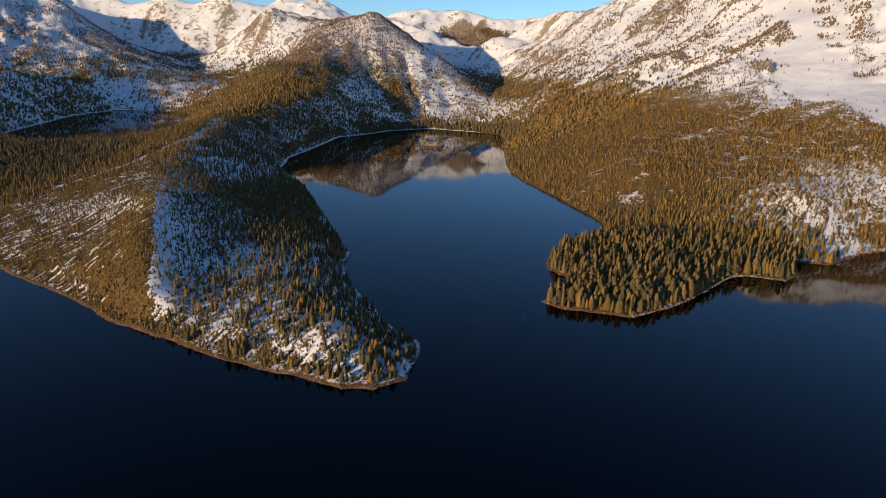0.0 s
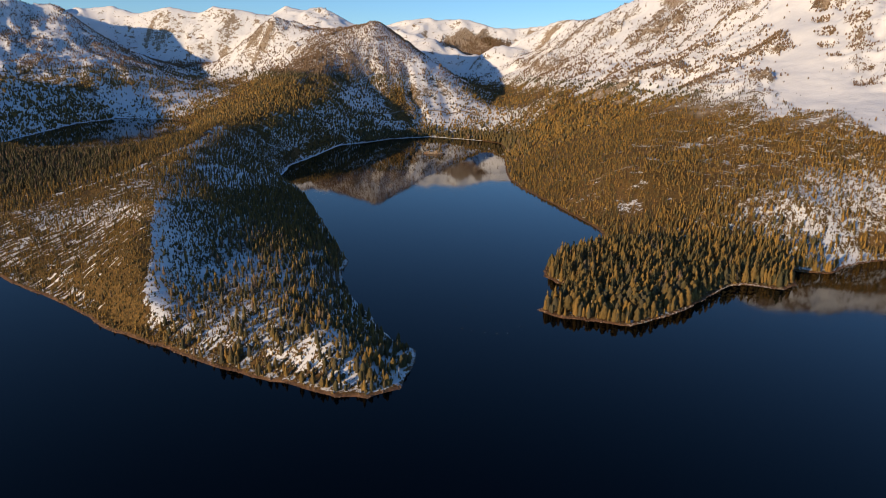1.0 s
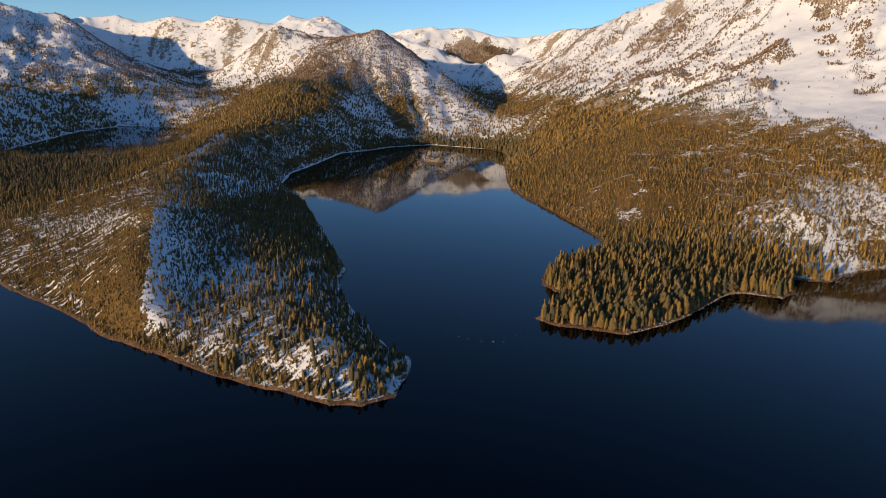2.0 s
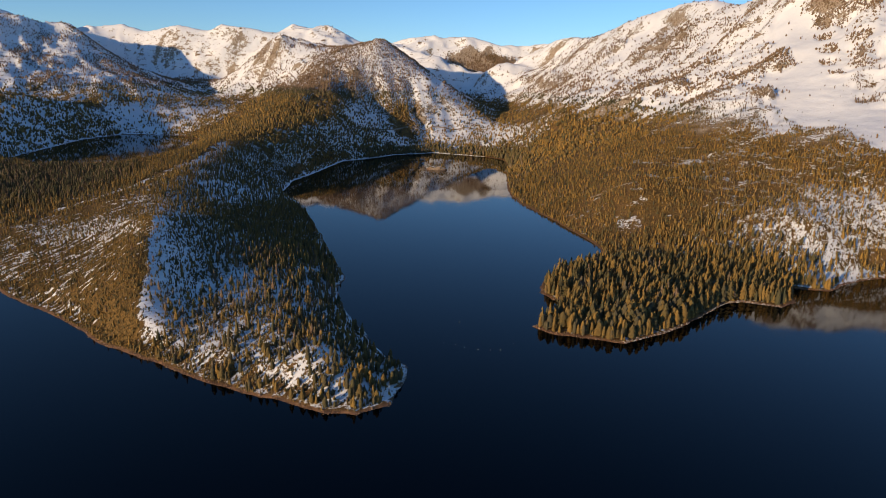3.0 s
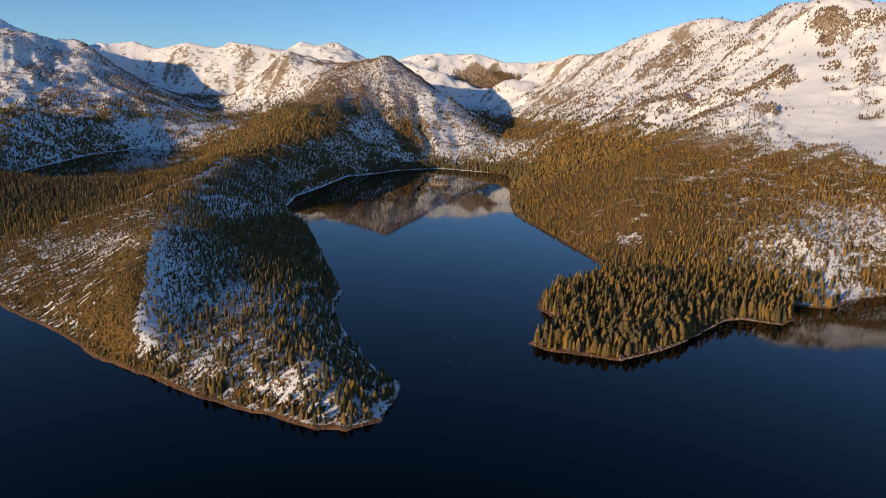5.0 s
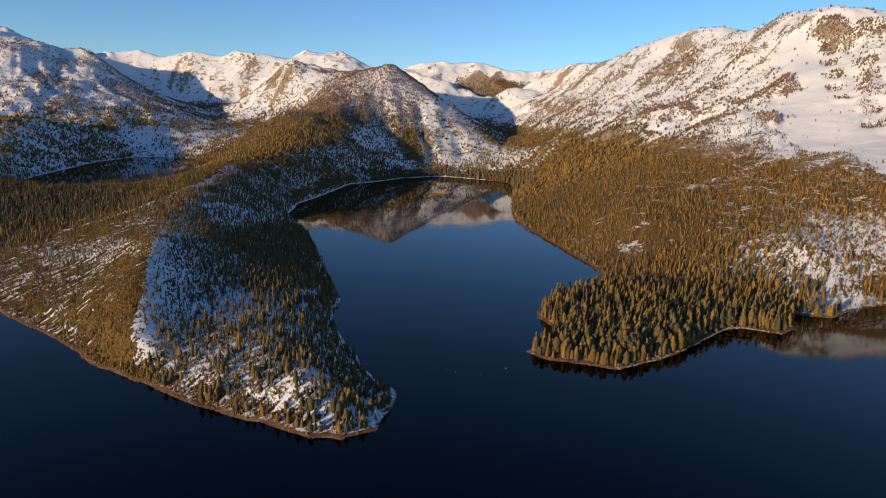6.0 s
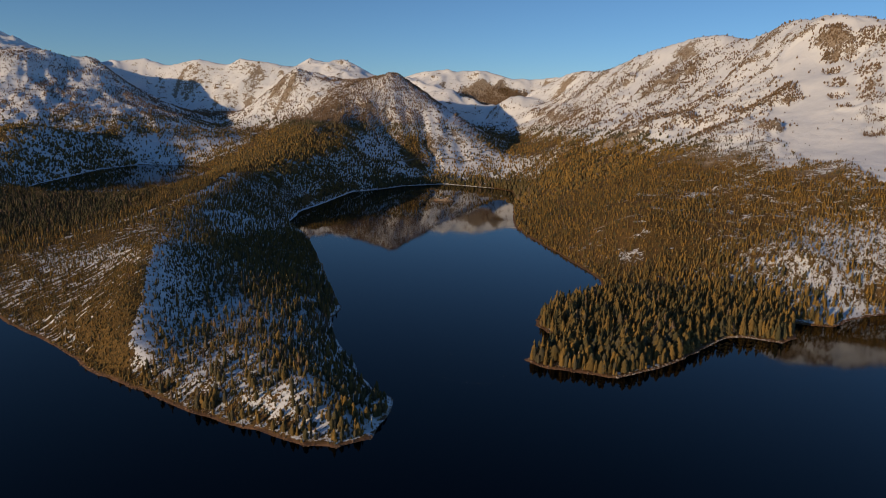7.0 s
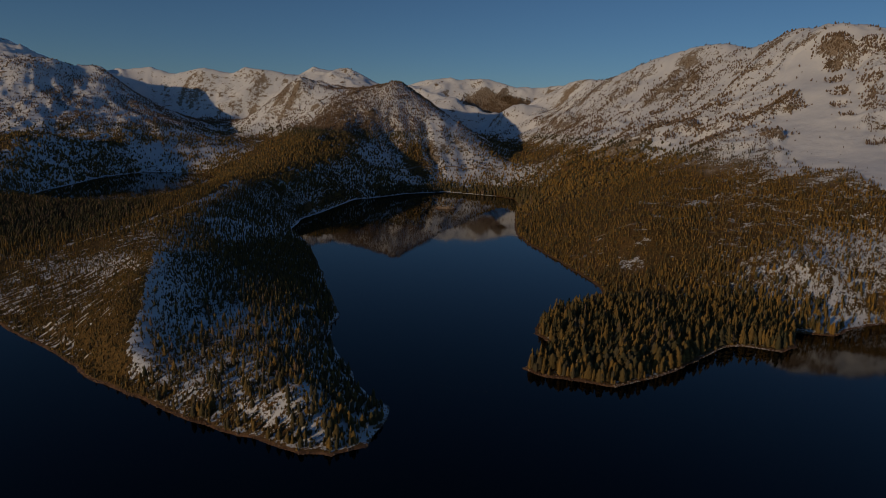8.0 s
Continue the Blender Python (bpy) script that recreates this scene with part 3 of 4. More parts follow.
me = bpy.data.meshes.new("water")
me.from_pydata([(-6000, -6000, 0), (6000, -6000, 0), (6000, 4930, 0), (-6000, 4930, 0)], [], [(0, 1, 2, 3)])
me.materials.append(WATER)
tagged(new("water", me), "calm dark blue lake water mirroring the mountains", "lake", kind="structure")
me = bpy.data.meshes.new("tarn_water")
me.from_pydata([(x, y, TARN_LEVEL) for x, y in TARN], [], [tuple(range(len(TARN)))])
for v in me.vertices:
    v.co.xy = Vector((-1180, 2260)) + (v.co.xy - Vector((-1180, 2260))) * 1.04
me.materials.append(WATER)
tagged(new("water_upper_lake", me), "small dark upper lake behind the wooded moraine", "lake", kind="structure")


# ------------------------------------------------------------------ conifers
def conifer(rng, tiers, per_tier, slim=0.23, bare=0.12, core_sides=5, taper=0.55):
    """A crown of drooping boughs round a thin core, 1 unit high: points and triangles."""
    co, tri = [], []
    lean = rng.uniform(-0.02, 0.02, 2)

    def add(points, faces):
        k = len(co)
        co.extend(points)
        tri.extend([tuple(k + i for i in f) for f in faces])

    top = (lean[0], lean[1], 1.0)
    ring = [(math.cos(a) * slim * 0.42, math.sin(a) * slim * 0.42, bare + 0.05) for a in np.arange(core_sides) * 2 * math.pi / core_sides]
    add([top] + ring, [(0, 1 + i, 1 + (i + 1) % core_sides) for i in range(core_sides)])
    for i in range(tiers):
        f = (i + rng.uniform(0, 0.8)) / tiers
        h = bare + (0.97 - bare) * f
        reach = slim * (1.04 - f) ** taper * min(1.0, 0.55 + f * 2.2) * rng.uniform(0.75, 1.2)
        for j in range(per_tier):
            a = 2 * math.pi * (j + rng.uniform(-0.4, 0.4)) / per_tier + i * 1.9
            r = reach * rng.uniform(0.65, 1.25)
            drop, w = r * rng.uniform(0.5, 1.1), r * rng.uniform(0.4, 0.7)
            c, s = math.cos(a), math.sin(a)
            hh = h + rng.uniform(-0.5, 0.5) * 0.8 / tiers
            ox, oy = lean[0] * hh, lean[1] * hh
            up = (0.9 / tiers) * rng.uniform(0.7, 1.3)
            add([(ox, oy, hh + up), (ox + c * r, oy + s * r, hh - drop), (ox + c * r * 0.5 - s * w, oy + s * r * 0.5 + c * w, hh - drop * 0.6),
                 (ox + c * r * 0.5 + s * w, oy + s * r * 0.5 - c * w, hh - drop * 0.6)], [(0, 2, 1), (0, 1, 3)])
    return np.array(co), np.array(tri)


def small_conifer(rng, slim=0.22, sides=5):
    """A plain pointed crown for trees a few metres across that stand far off."""
    a = np.arange(sides) * 2 * math.pi / sides + rng.uniform(0, 6)
    r = slim * rng.uniform(0.7, 1.25, sides)
    co = [(0, 0, 0.0), *zip(np.cos(a) * r, np.sin(a) * r, 0.3 + rng.uniform(-0.14, 0.16, sides)), (rng.uniform(-0.08, 0.08), rng.uniform(-0.08, 0.08), 1.0)]
    tri = [f for i in range(sides) for f in ((sides + 1, 1 + i, 1 + (i + 1) % sides), (0, 1 + (i + 1) % sides, 1 + i))]
    return np.array(co), np.array(tri)


def trunk_shape(sides=6, thick=0.012, tall=0.9):
    co, tri = [], []
    for k, (r, h) in enumerate(((thick * 1.3, -0.03), (thick, 0.1), (thick * 0.25, tall))):
        co += [(math.cos(a) * r, math.sin(a) * r, h) for a in np.arange(sides) * 2 * math.pi / sides]
    for k in range(2):
        for i in range(sides):
            a, b = k * sides + i, k * sides + (i + 1) % sides
            tri += [(a, b, b + sides), (a, b + sides, a + sides)]
    return np.array(co), np.array(tri)


def planted(name, label, spots, shapes, rng):
    """Many trees in one mesh. spots: rows of x, y, z, height, tint, girth."""
    cos, tris, tints, base = [], [], [], 0
    kind = rng.integers(0, len(shapes), len(spots))
    for k, (co, tri) in enumerate(shapes):
        s = spots[kind == k]
        if not len(s):
            continue
        a = rng.uniform(0, 2 * math.pi, len(s))
        c, sn = np.cos(a)[:, None], np.sin(a)[:, None]
        hg = (s[:, 3] * s[:, 5])[:, None]
        s = np.column_stack([*placed(s[:, 0], s[:, 1], s[:, 2]), s[:, 3:]])
        p = np.stack([(co[None, :, 0] * c - co[None, :, 1] * sn) * hg + s[:, 0:1], (co[None, :, 0] * sn + co[None, :, 1] * c) * hg + s[:, 1:2],
                      co[None, :, 2] * s[:, 3:4] + s[:, 2:3]], 2)
        cos.append(p.reshape(-1, 3))
        tris.append((tri[None] + (np.arange(len(s)) * len(co))[:, None, None]).reshape(-1, 3) + base)
        tints.append(np.repeat(s[:, 4], len(co)))
        base += len(s) * len(co)
    ob = new(name, mesh_from(name, np.concatenate(cos), np.concatenate(tris), NEEDLES, False, tint=np.concatenate(tints)))
    return tagged(ob, label, "trees", kind="stuff")


PYRAMID_GULLY = [(-340, 3400), (-270, 3180), (-190, 3040), (-110, 2940)]
PYRAMID_TOP = [(-620, 3060), (-520, 3250), (-430, 3400), (-330, 3440)]
WEST_FLANK = [(-2230, 3840), (-2020, 3760), (-1780, 3600), (-1560, 3440)]


def tree_cover(x, y, z, facing, flow):
    """How much of the ground is wooded, from 0 to 1, and how tall the trees stand."""
    north = smooth(-200, 260, x - 0.08 * (y - 1500))
    moraine = spot(x, y, -680, 2300, 420, 1100)
    west = np.maximum(smooth(-900, -1150, x) * smooth(1700, 2100, y), smooth(-820, -980, x) * smooth(2300, 2600, y))
    line = 190 + 35 * north + 120 * moraine + 30 * fbm(x, y, 240, 3, 81) + 26 * north * flow
    d = smooth(line + 35, line - 25, z) * (1 - west) + west * (0.2 + 0.22 * smooth(-0.2, 1.2, flow) + 0.62 * smooth(-0.05, 0.4, fbm(x, y, 220, 4, 88)) + 0.6 * smooth(0.0, -0.15, facing) * smooth(220, 150, z))
    d = d * (0.55 + 0.13 * north + 0.5 * fbm(x, y, 130, 3, 82) + 0.45 * fbm(x, y, 38, 2, 83) + 0.45 * moraine + 0.45 * spot(x, y, -330, 1150, 260, 420, 20) + 0.5 * spot(x, y, -230, 950, 130, 260, 15))
    high = 0.09 + 0.04 * (1 - north) + 0.6 * smooth(-0.05, 0.45, fbm(x, y, 150, 4, 84)) * (1 - north)
    high = high + north * (0.4 * smooth(0.2, 1.5, flow) + 0.15 * smooth(0.3, 0.5, fbm(x, y, 110, 3, 87)) + 1.0 * rib_woods(x, y) * smooth(-0.35, 0.22, fbm(x, y, 60, 3, 86)))
    high = high + north * 0.4 * smooth(line + 110, line, z) * smooth(-0.15, 0.25, fbm(x, y, 90, 4, 89))
    d = d * (1 - west * smooth(3700, 4200, y))
    d = np.maximum(d, high * np.maximum(smooth(900, 450, z), 0.65 * north * smooth(3600, 3300, y)) * smooth(4300, 3800, y))
    pyramid = spot(x, y, -580, 3100, 420, 620) * 1.15 + spot(x, y, -430, 3420, 340, 280) * 1.25 + spot(x, y, -240, 3340, 230, 220) * 0.4 + spot(x, y, 560, 3150, 300, 520) * 0.5 + spot(x, y, 270, 4580, 430, 190) * 1.1 + spot(x, y, -760, 3690, 240, 45, -17) * 1.3 + spot(x, y, -1750, 4130, 260, 200) * 1.2
    pyramid = pyramid + 1.1 * near_line(x, y, PYRAMID_GULLY, 120) + 1.2 * near_line(x, y, PYRAMID_TOP, 260) * smooth(-1.2, 0.4, flow + 0.3)
    pyramid = pyramid + west * (0.75 * near_line(x, y, WEST_FLANK, 190) * smooth(-0.8, 0.5, flow) + 0.9 * near_line(x, y, [p[:2] for p in CRESTS["west_bench"]], 70))
    d = d * (1 - 0.8 * north * smooth(-0.7, -1.5, flow) * smooth(130, 190, z))
    d = np.maximum(d, pyramid * (0.85 + 0.5 * fbm(x, y, 100, 3, 85)))
    d = d * (1 - 0.6 * spot(x, y, 420, 2990, 260, 300)) * (1 - 0.65 * spot(x, y, -420, 2930, 120, 220)) * (1 - 0.6 * spot(x, y, 80, 3020, 330, 190))
    d = d * (1 - 0.75 * spot(x, y, 790, 1110, 300, 170)) * (1 - 0.5 * spot(x, y, -560, 880, 260, 240)) * (1 - 0.25 * spot(x, y, -400, 780, 60, 190, 12))
    d = d * (0.75 + 0.9 * smooth(-0.1, 0.3, fbm(x, y, 45, 3, 90)) * spot(x, y, -200, 660, 300, 200) - 0.45 * spot(x, y, -130, 605, 180, 95)) * (1 - 0.5 * spot(x, y, -270, 760, 220, 200)) + 0.55 * spot(x, y, -105, 700, 100, 190, 25)
    d = d * (1 - 0.6 * near_line(x, y, CLEARING, 22)) * (1 - 0.8 * near_line(x, y, CREST_ROAD, 20)) * (1 - 0.4 * spot(x, y, 330, 2760, 230, 230)) * (1 - 0.7 * spot(x, y, 412, 1270, 40, 60)) * (1 - 0.5 * spot(x, y, 700, 1950, 160, 40, 20)) * (1 - 0.5 * spot(x, y, 680, 1560, 110, 40))
    d = np.maximum(d * (1 - 0.94 * open_snow(x, y)), 0.95 * clump_woods(x, y) * smooth(-0.35, 0.1, fbm(x, y, 40, 3, 93)))
    d = d + 0.4 * dark_wood(x, y) + 0.5 * spot(x, y, -350, 1290, 140, 300)
    side, here = beside_spur(x, y)
    d = d * (1 - 0.8 * here * smooth(-14, -4, side) * smooth(46, 14, side))
    d = d * (1 - 0.75 * here * smooth(0, -12, side) * smooth(-125, -70, side))
    head = near_line(x, y, HEAD_EDGE, 95)
    d = np.maximum(d, 0.8 * head * smooth(60, 25, z))
    spit = spot(x, y, 350, 900, 360, 260)
    d = np.maximum(d * (1 - spit), 0.72 * smooth(0.0, 0.3, spit) * (0.68 + 0.5 * smooth(-0.35, 0.2, fbm(x, y, 34, 3, 94))))
    tall = 12.5 - 3.6 * smooth(1000, 1300, y) + 3.6 * smooth(1900, 2300, y) + 7.5 * spit + 6 * dark_wood(x, y) + 6 * spot(x, y, 270, 4600, 400, 190) + 1.5 * north * smooth(200, 100, z) - 2.2 * smooth(200, 400, z) - 6 * spot(x, y, -640, 920, 400, 360) - 1.5 * spot(x, y, -200, 680, 330, 260)
    return np.clip(d, 0, 1), tall * (1 + 0.22 * fbm(x, y, 80, 3, 92)) + 6 * head


def dark_wood(x, y):
    """The tall aged forest between the moraine's crest and the upper lake."""
    return spot(x, y, -1030, 1480, 480, 330, -25) * smooth(-700, -830, x)


def scatter(y0, y1, cell, rng):
    """Tree places between two distances, one try to a cell."""
    nx, ny = int(1.75 * (y1 + 100) / cell), int((y1 - y0) / cell)
    x = (np.arange(nx)[None, :] * cell - 0.90 * (y1 + 100) + np.zeros((ny, 1))).ravel()
    y = (np.arange(ny)[:, None] * cell + y0 + np.zeros((1, nx))).ravel()
    x, y = x + rng.uniform(-0.5, 0.5, len(x)) * cell, y + rng.uniform(-0.5, 0.5, len(y)) * cell
    ok = (x > -0.88 * (y + 100)) & (x < 0.86 * (y + 100)) & (y > 400)
    x, y = x[ok], y[ok]
    z, sh = lookup(gz, x, y), lookup(g_shore, x, y)
    d, tall = tree_cover(x, y, z, lookup(FACING, x, y), lookup(FLOW, x, y))
    ok = (sh > 4) & (rng.uniform(0, 1, len(x)) < d) & (z > 0.5)
    x, y, z, tall = x[ok], y[ok], z[ok], tall[ok]
    u, point = rng.uniform(0, 1, len(x)), spot(x, y, -260, 750, 420, 360)
    h = tall * (0.45 + 0.85 * u ** 1.25) * (1 - point) + tall * (0.3 + 1.15 * u ** 2.2) * point
    low = smooth(150, 420, x) * smooth(1120, 1250, y) * smooth(2100, 1900, y)  # close low trees on the northern slope
    h = h * (1 - 0.26 * low) * (1 + 0.35 * spot(x, y, 350, 900, 380, 280) * (u - 0.75))
    spit_shade = spot(x, y, 350, 900, 380, 280)  # spit crowns tinted darker than the slopes', for the shade among them
    # northern slope crowns lightened in the tint, in place of bright haze
    # tints on the point lean dark: dark green pines, plus their self-shadow
    tint = rng.uniform(0, 1, len(x)) ** (1 + 0.9 * point) * (0.9 - 0.12 * spit_shade) + 0.16 * smooth(250, 800, x) * (1 - spit_shade)
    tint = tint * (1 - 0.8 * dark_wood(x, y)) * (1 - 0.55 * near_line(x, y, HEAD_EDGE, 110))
    tint = tint * (1 - 0.98 * smooth(200, 270, z))  # the high trees turn brown, from 200 to 270 m up
    return np.stack([x, y, z - 0.4, h, np.clip(tint, 0, 1), rng.uniform(0.9, 1.45, len(x)) * (1 + 0.2 * smooth(1100, 1300, y)) * (1 + 0.22 * low)], 1)


rng = np.random.default_rng(5)
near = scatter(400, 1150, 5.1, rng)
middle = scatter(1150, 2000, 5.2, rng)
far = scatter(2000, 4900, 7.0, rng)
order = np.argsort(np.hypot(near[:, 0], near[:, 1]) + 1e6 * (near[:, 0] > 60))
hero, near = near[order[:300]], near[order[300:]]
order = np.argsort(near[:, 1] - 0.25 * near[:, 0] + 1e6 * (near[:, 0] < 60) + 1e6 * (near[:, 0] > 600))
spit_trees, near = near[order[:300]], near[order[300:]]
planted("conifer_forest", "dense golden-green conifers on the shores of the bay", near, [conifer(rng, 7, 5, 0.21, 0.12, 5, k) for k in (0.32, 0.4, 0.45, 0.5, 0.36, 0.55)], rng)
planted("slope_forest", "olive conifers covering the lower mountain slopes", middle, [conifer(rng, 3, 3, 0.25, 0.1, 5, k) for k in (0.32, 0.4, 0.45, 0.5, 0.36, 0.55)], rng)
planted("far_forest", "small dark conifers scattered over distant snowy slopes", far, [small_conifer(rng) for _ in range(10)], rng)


def scrub():
    """Low brush on the bare sunny slopes."""
    n = 100000
    x, y = rng.uniform(-900, 950, n), rng.uniform(520, 1250, n)
    z, sh = lookup(gz, x, y), lookup(g_shore, x, y)
    here = np.maximum(spot(x, y, -580, 880, 330, 300), 0.4 * spot(x, y, 740, 1120, 320, 190)) + 0.1 + 1.3 * spot(x, y, -450, 800, 150, 240) + 1.2 * spot(x, y, -400, 725, 90, 120) + 0.8 * spot(x, y, -200, 650, 280, 180)
    side, along_spur = beside_spur(x, y)
    here = here * (1 - 0.8 * along_spur * smooth(-3, 4, side) * smooth(40, 20, side))
    ok = (sh > 3) & (rng.uniform(0, 1, n) < here)
    x, y, z = x[ok], y[ok], z[ok]
    k = len(x)
    spots = np.stack([x, y, z - 0.3, rng.uniform(1.2, 3.8, k), rng.uniform(0.1, 0.8, k), rng.uniform(1.4, 2.8, k)], 1)
    return planted("brush", "low golden-brown brush on the sunny shore slopes", spots, [conifer(rng, 1, 4, 0.34, 0.1, 4) for _ in range(4)], rng)


scrub()


def lone_trees(name, places, tiers, per_tier, bare, label, group):
    """Trees that stand apart, each a thing with trunk and crown."""
    kinds = []
    for k in range(8):
        co, tri = conifer(rng, tiers, per_tier, 0.21, bare, 5, 0.22 + 0.035 * k)
        kinds.append((mesh_from("crown", co, tri, NEEDLES, False, tint=np.full(len(co), (k + 0.5) / 8)), mesh_from("trunk", *trunk_shape(), BARK)))
    for x, y, z, h, tint, girth in places:
        crown, trunk = kinds[int(tint * 7.99)]
        tree = new(name)
        tree.matrix_basis = pose(x, y, z, 0, 0, math.degrees(girth * 40)) @ Matrix.Diagonal((h * girth, h * girth, h, 1))
        for nm, data in (("trunk", trunk), ("crown", crown)):
            new(nm, data).parent = tree
        tagged(tree, label, "tree", group)


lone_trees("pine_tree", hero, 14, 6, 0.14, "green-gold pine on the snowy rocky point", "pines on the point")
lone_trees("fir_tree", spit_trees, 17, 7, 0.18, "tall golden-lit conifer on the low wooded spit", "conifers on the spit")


# ------------------------------------------------------------------ roads cut into the slopes
def drape(name, label, line, width, mat, lift=1.0):
    """A strip laid over the ground along a line."""
    p = along([(x, y, 0) for x, y in line], 8.0)[:, :2]
    d = np.gradient(p, axis=0)
    d = d / np.linalg.norm(d, axis=1)[:, None]
    side = np.stack([-d[:, 1], d[:, 0]], 1) * width / 2
    z = lookup(gz, p[:, 0], p[:, 1]) + lift
    n = len(p)
    p, z = np.stack(placed(p[:, 0], p[:, 1], z)[:2], 1), placed(p[:, 0], p[:, 1], z)[2]
    co = np.concatenate([np.column_stack([p + side, z]), np.column_stack([p - side, z]), np.column_stack([p + side * 1.6, z - 5]), np.column_stack([p - side * 1.6, z - 5])])
    i = np.arange(n - 1)
    faces = np.concatenate([np.stack([i, i + 1, i + n + 1, i + n], 1), np.stack([i + 2 * n, i + 2 * n + 1, i + 1, i], 1), np.stack([i + n, i + n + 1, i + 3 * n + 1, i + 3 * n], 1)])
    return tagged(new(name, mesh_from(name, co, faces, mat)), label, "road", kind="structure")


def contour(x0, x1, y0, level):
    """Plan points where the ground first reaches a height behind a shore."""
    out = []
    for x in np.arange(x0, x1, 30.0):
        y = np.arange(y0, y0 + 700, 4.0)
        z = lookup(gz, np.full(y.shape, x), y)
        out.append((float(x), float(y[np.argmax(z > level)])))
    k = np.array([v for _, v in out])
    k = np.convolve(np.pad(k, 2, "edge"), np.ones(5) / 5, "valid")
    return [(x, float(v)) for (x, _), v in zip(out, k)]


ROAD = plain_material("road_cut", (0.16, 0.12, 0.09), (0.34, 0.27, 0.2), 0.1)
drape("road", "pale road cut across the mountain face above the bay", contour(-420, 230, 2700, 95), 9, ROAD, 2.5)
drape("road_on_slope", "short dirt track through the wooded slope", [(372, 1478), (400, 1468), (440, 1455), (475, 1452)], 5, ROAD, 1.5)


# ------------------------------------------------------------------ rocks along the water
def rock_shape(seed, flat=0.7):
    bm = bmesh.new()
    bmesh.ops.create_icosphere(bm, subdivisions=1, radius=1.0)
    r = random.Random(seed)
    for v in bm.verts:
        v.co = v.co * r.uniform(0.65, 1.2)
        v.co.z *= flat
    co = np.array([v.co[:] for v in bm.verts])
    bm.faces.ensure_lookup_table()
    tri = np.array([[v.index for v in f.verts] for f in bm.faces])
    bm.free()
    return co, tri


def shore_rocks():
    shapes = [rock_shape(i) for i in range(5)]
    line = np.concatenate([along([(*p, 0) for p in SHORE_SOUTH[4:]], 1.1), along([(*p, 0) for p in SHORE_NORTH[3:-2]], 1.1)])[:, :2]
    p = line + rng.normal(0, 5.0, line.shape)
    z, sh = lookup(gz, p[:, 0], p[:, 1]), lookup(g_shore, p[:, 0], p[:, 1])
    ok = (sh > -1.2) & (sh < 5)
    p, z = p[ok], np.maximum(z[ok], -0.3)
    size = rng.gamma(2.0, 0.26, len(p)) + 0.25
    cos, tris, base = [], [], 0
    kind = rng.integers(0, 5, len(p))
    for k, (co, tri) in enumerate(shapes):
        q, zz, sc = p[kind == k], z[kind == k], size[kind == k]
        c = co[None] * sc[:, None, None] * rng.uniform(0.7, 1.3, (len(q), 1, 3)) + np.column_stack([q, zz])[:, None, :]
        cos.append(c.reshape(-1, 3))
        tris.append((tri[None] + (np.arange(len(q)) * len(co))[:, None, None]).reshape(-1, 3) + base)
        base += len(q) * len(co)
    tagged(new("shore_rocks", mesh_from("shore_rocks", np.concatenate(cos), np.concatenate(tris), STONE, False)),
           "pale and reddish granite rocks lining the shore", "rocks", kind="stuff")


shore_rocks()


def strand_stones():
    """Snow-dusted pale stones that line the spit's outer beach."""
    shapes = [rock_shape(40 + i, 0.6) for i in range(5)]
    line = along([(*p, 0) for p in SHORE_NORTH[12:18]], 0.5)[:, :2]
    p = line + rng.normal(0, 2.6, line.shape)
    z, sh = lookup(gz, p[:, 0], p[:, 1]), lookup(g_shore, p[:, 0], p[:, 1])
    ok = (sh > -0.6) & (sh < 4.5)
    p, z = p[ok], np.maximum(z[ok], 0.0)
    cos, tris, base = [], [], 0
    for k, (co, tri) in enumerate(shapes):
        q = np.column_stack([p, z])[k::5]
        c = co[None] * rng.uniform(0.3, 1.0, (len(q), 1, 1)) * rng.uniform(0.7, 1.4, (len(q), 1, 3)) + q[:, None, :]
        cos.append(c.reshape(-1, 3))
        tris.append((tri[None] + (np.arange(len(q)) * len(co))[:, None, None]).reshape(-1, 3) + base)
        base += len(q) * len(co)
    tagged(new("strand_stones", mesh_from("strand_stones", np.concatenate(cos), np.concatenate(tris), PALE, False)),
           "pale snow-dusted stones along the spit's beach", "rocks", kind="stuff")


strand_stones()


def boulders():
    """Larger boulders at the point and along the spit."""
    kinds = [mesh_from("boulder", *rock_shape(20 + i, 0.8), STONE, False) for i in range(6)]
    line = np.concatenate([along([(*p, 0) for p in SHORE_SOUTH[8:]], 14), along([(*p, 0) for p in SHORE_NORTH[4:14]], 11)])[:, :2]
    for i, (x, y) in enumerate(line + rng.normal(0, 2.5, line.shape)):
        z = float(lookup(gz, np.array([x]), np.array([y]))[0])
        if z < -0.4:
            continue
        b = new("boulder", kinds[i % 6])
        k = rng.uniform(0.8, 1.7)
        b.matrix_basis = pose(x, y, max(z, -0.2) + 0.2 * k, 0, 0, rng.uniform(0, 360)) @ Matrix.Diagonal((k, k * 0.8, k * 0.8, 1))
        tagged(b, "weathered pale granite boulder at the water line", "boulder", "boulders along the shore")


boulders()


# ------------------------------------------------------------------ small built things
def part(name, bm, mat, parent, label=""):
    me = bpy.data.meshes.new(name)
    bm.to_mesh(me)
    bm.free()
    me.materials.append(mat)
    ob = new(name, me)
    ob.parent = parent
    return tagged(ob, label) if label else ob


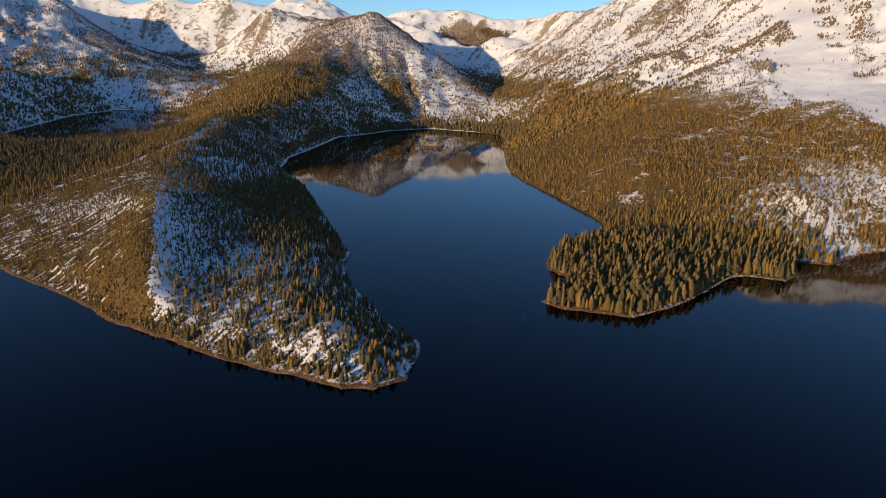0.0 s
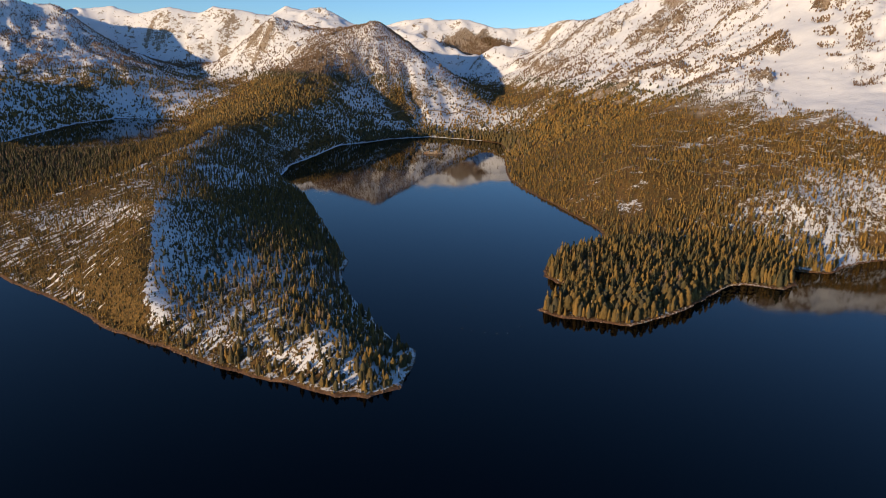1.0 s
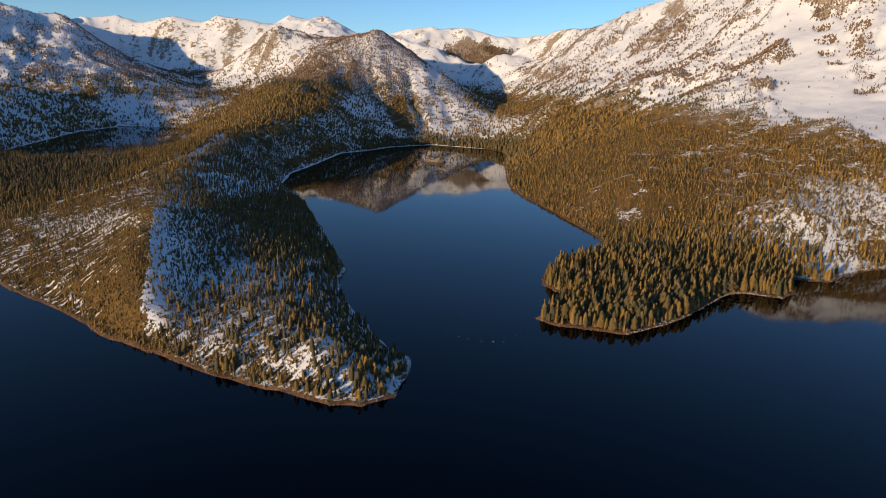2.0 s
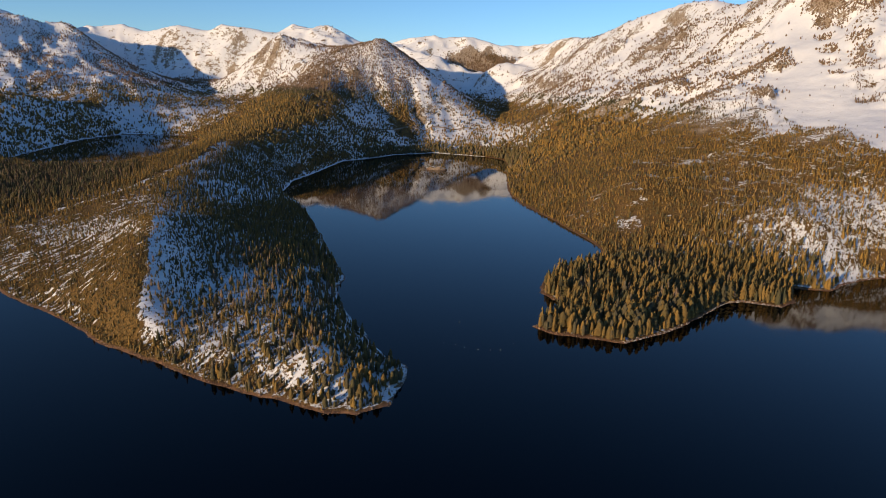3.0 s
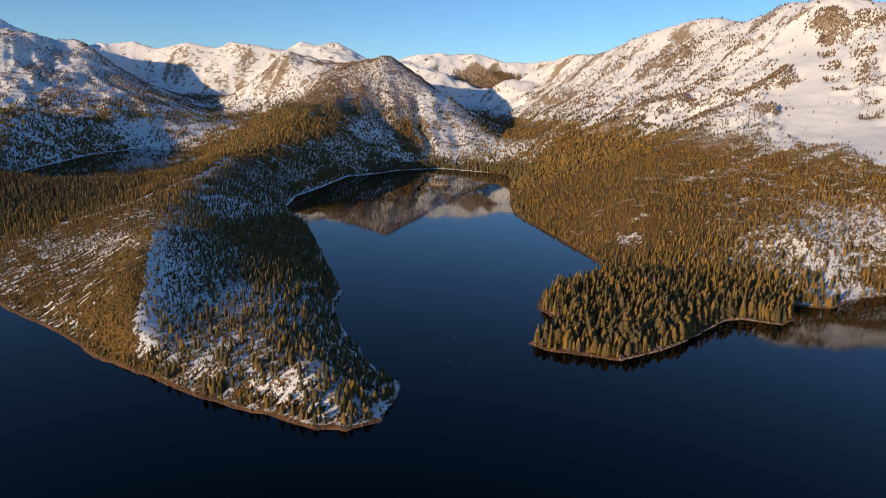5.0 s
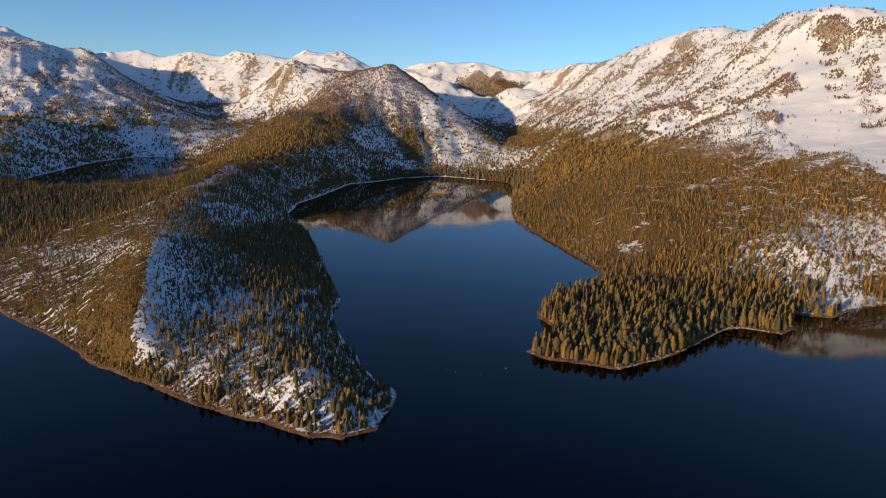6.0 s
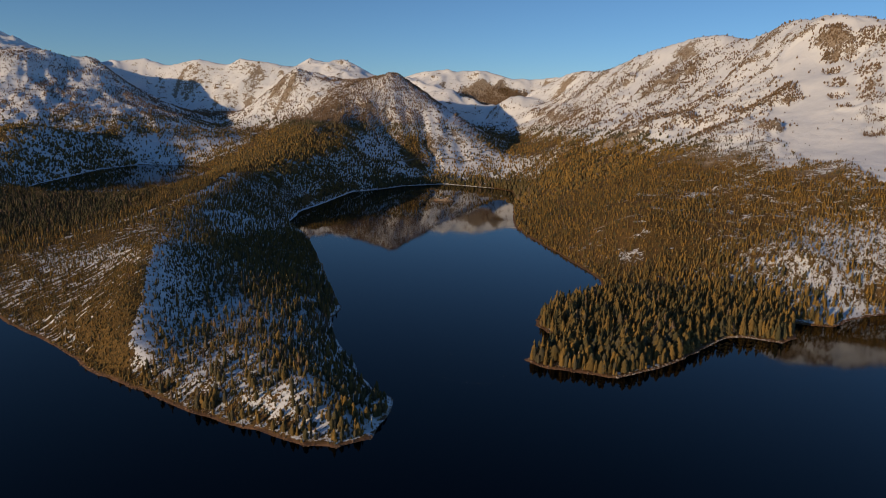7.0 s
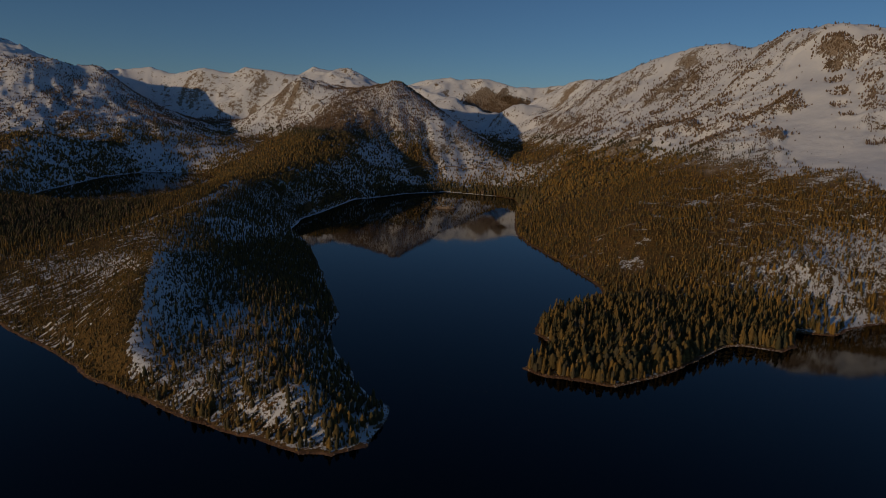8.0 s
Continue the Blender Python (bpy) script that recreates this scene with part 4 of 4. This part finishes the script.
def box(sx, sy, sz, at):
    bm = bmesh.new()
    bmesh.ops.create_cube(bm, size=1.0)
    bmesh.ops.transform(bm, matrix=Matrix.Translation(at) @ Matrix.Diagonal((sx, sy, sz, 1)), verts=bm.verts)
    bmesh.ops.bevel(bm, geom=bm.edges[:], offset=min(sx, sy, sz) * 0.12, segments=1, affect="EDGES")
    return bm


def post(r0, r1, h, at, sides=10):
    bm = bmesh.new()
    bmesh.ops.create_cone(bm, cap_ends=True, segments=sides, radius1=r0, radius2=r1, depth=h)
    bmesh.ops.translate(bm, verts=bm.verts, vec=Vector(at) + Vector((0, 0, h / 2)))
    return bm


WHITE = plain_material("white_buoy_shell", (0.72, 0.72, 0.7), (0.82, 0.82, 0.8), 2.0, 0.4)
RED = plain_material("faded_red_shell", (0.4, 0.1, 0.06), (0.5, 0.14, 0.08), 2.0, 0.4)
TIMBER = plain_material("grey_timber", (0.3, 0.27, 0.23), (0.52, 0.47, 0.4), 1.2)
DEAD = plain_material("bleached_wood", (0.45, 0.4, 0.34), (0.7, 0.65, 0.58), 0.8)


def buoy(x, y, mat, label):
    ob = new("buoy")
    ob.location = (x, y, 0)
    bm = bmesh.new()
    bmesh.ops.create_uvsphere(bm, u_segments=12, v_segments=8, radius=0.42)
    bmesh.ops.scale(bm, vec=(1, 1, 0.85), verts=bm.verts)
    bmesh.ops.translate(bm, verts=bm.verts, vec=(0, 0, 0.2))
    shell = part("float", bm, mat, ob)
    part("collar", post(0.45, 0.45, 0.1, (0, 0, 0.12), 14), TIMBER, shell, "dull grey collar")
    part("top_ring", post(0.12, 0.07, 0.22, (0, 0, 0.5)), TIMBER, shell)
    return tagged(ob, label, "buoy", "marker buoys in the narrows")


for x, y in ((37, 701), (48, 694), (65, 689), (80, 688), (93, 689), (111, 710), (43, 775)):
    buoy(x, y, WHITE, "small white marker buoy floating on dark water")
buoy(22, 705, RED, "small faded red marker buoy floating on dark water")


def pier():
    ob = new("pier")
    ob.matrix_basis = pose(203, 1733, 0, 0, 0, 169)
    for i in range(24):
        part("plank", box(1.1, 2.6, 0.14, (0.6 + i * 1.2, 0, 1.5)), TIMBER, ob)
    for i in range(6):
        for side in (-1.1, 1.1):
            part("pile", post(0.2, 0.17, 4.6, (1.0 + i * 5.2, side, -3.0)), TIMBER, ob)
    for side in (-1.1, 1.1):
        part("beam", box(28.8, 0.25, 0.3, (14.4, side, 1.27)), TIMBER, ob)
    tagged(ob, "narrow pale timber pier reaching into the bay", "pier")


pier()


def snag(x, y, h, turn):
    z = float(lookup(gz, np.array([x]), np.array([y]))[0])
    ob = new("dead_tree")
    ob.matrix_basis = pose(x, y, z, 2, 1, turn)
    part("trunk", post(0.45, 0.08, h, (0, 0, -0.4), 8), DEAD, ob)
    r = random.Random(int(h * 10))
    for i in range(9):
        b = post(0.09, 0.02, r.uniform(1.2, 2.6), (0, 0, 0), 5)
        bmesh.ops.transform(b, matrix=Matrix.Translation((0, 0, h * (0.35 + 0.06 * i))) @ Matrix.Rotation(i * 2.4, 4, "Z") @ Matrix.Rotation(1.2, 4, "Y"), verts=b.verts)
        part("branch", b, DEAD, ob)
    tagged(ob, "bare bleached dead tree standing among the pines", "tree", "dead trees")


for x, y, h, turn in ((-34, 571, 13, 0), (-39, 566, 8, 70), (213, 762, 17, 30), (285, 752, 12, 100), (300, 800, 15, 200), (226, 758, 11, 260), (395, 845, 13, 10)):
    snag(x, y, h, turn)
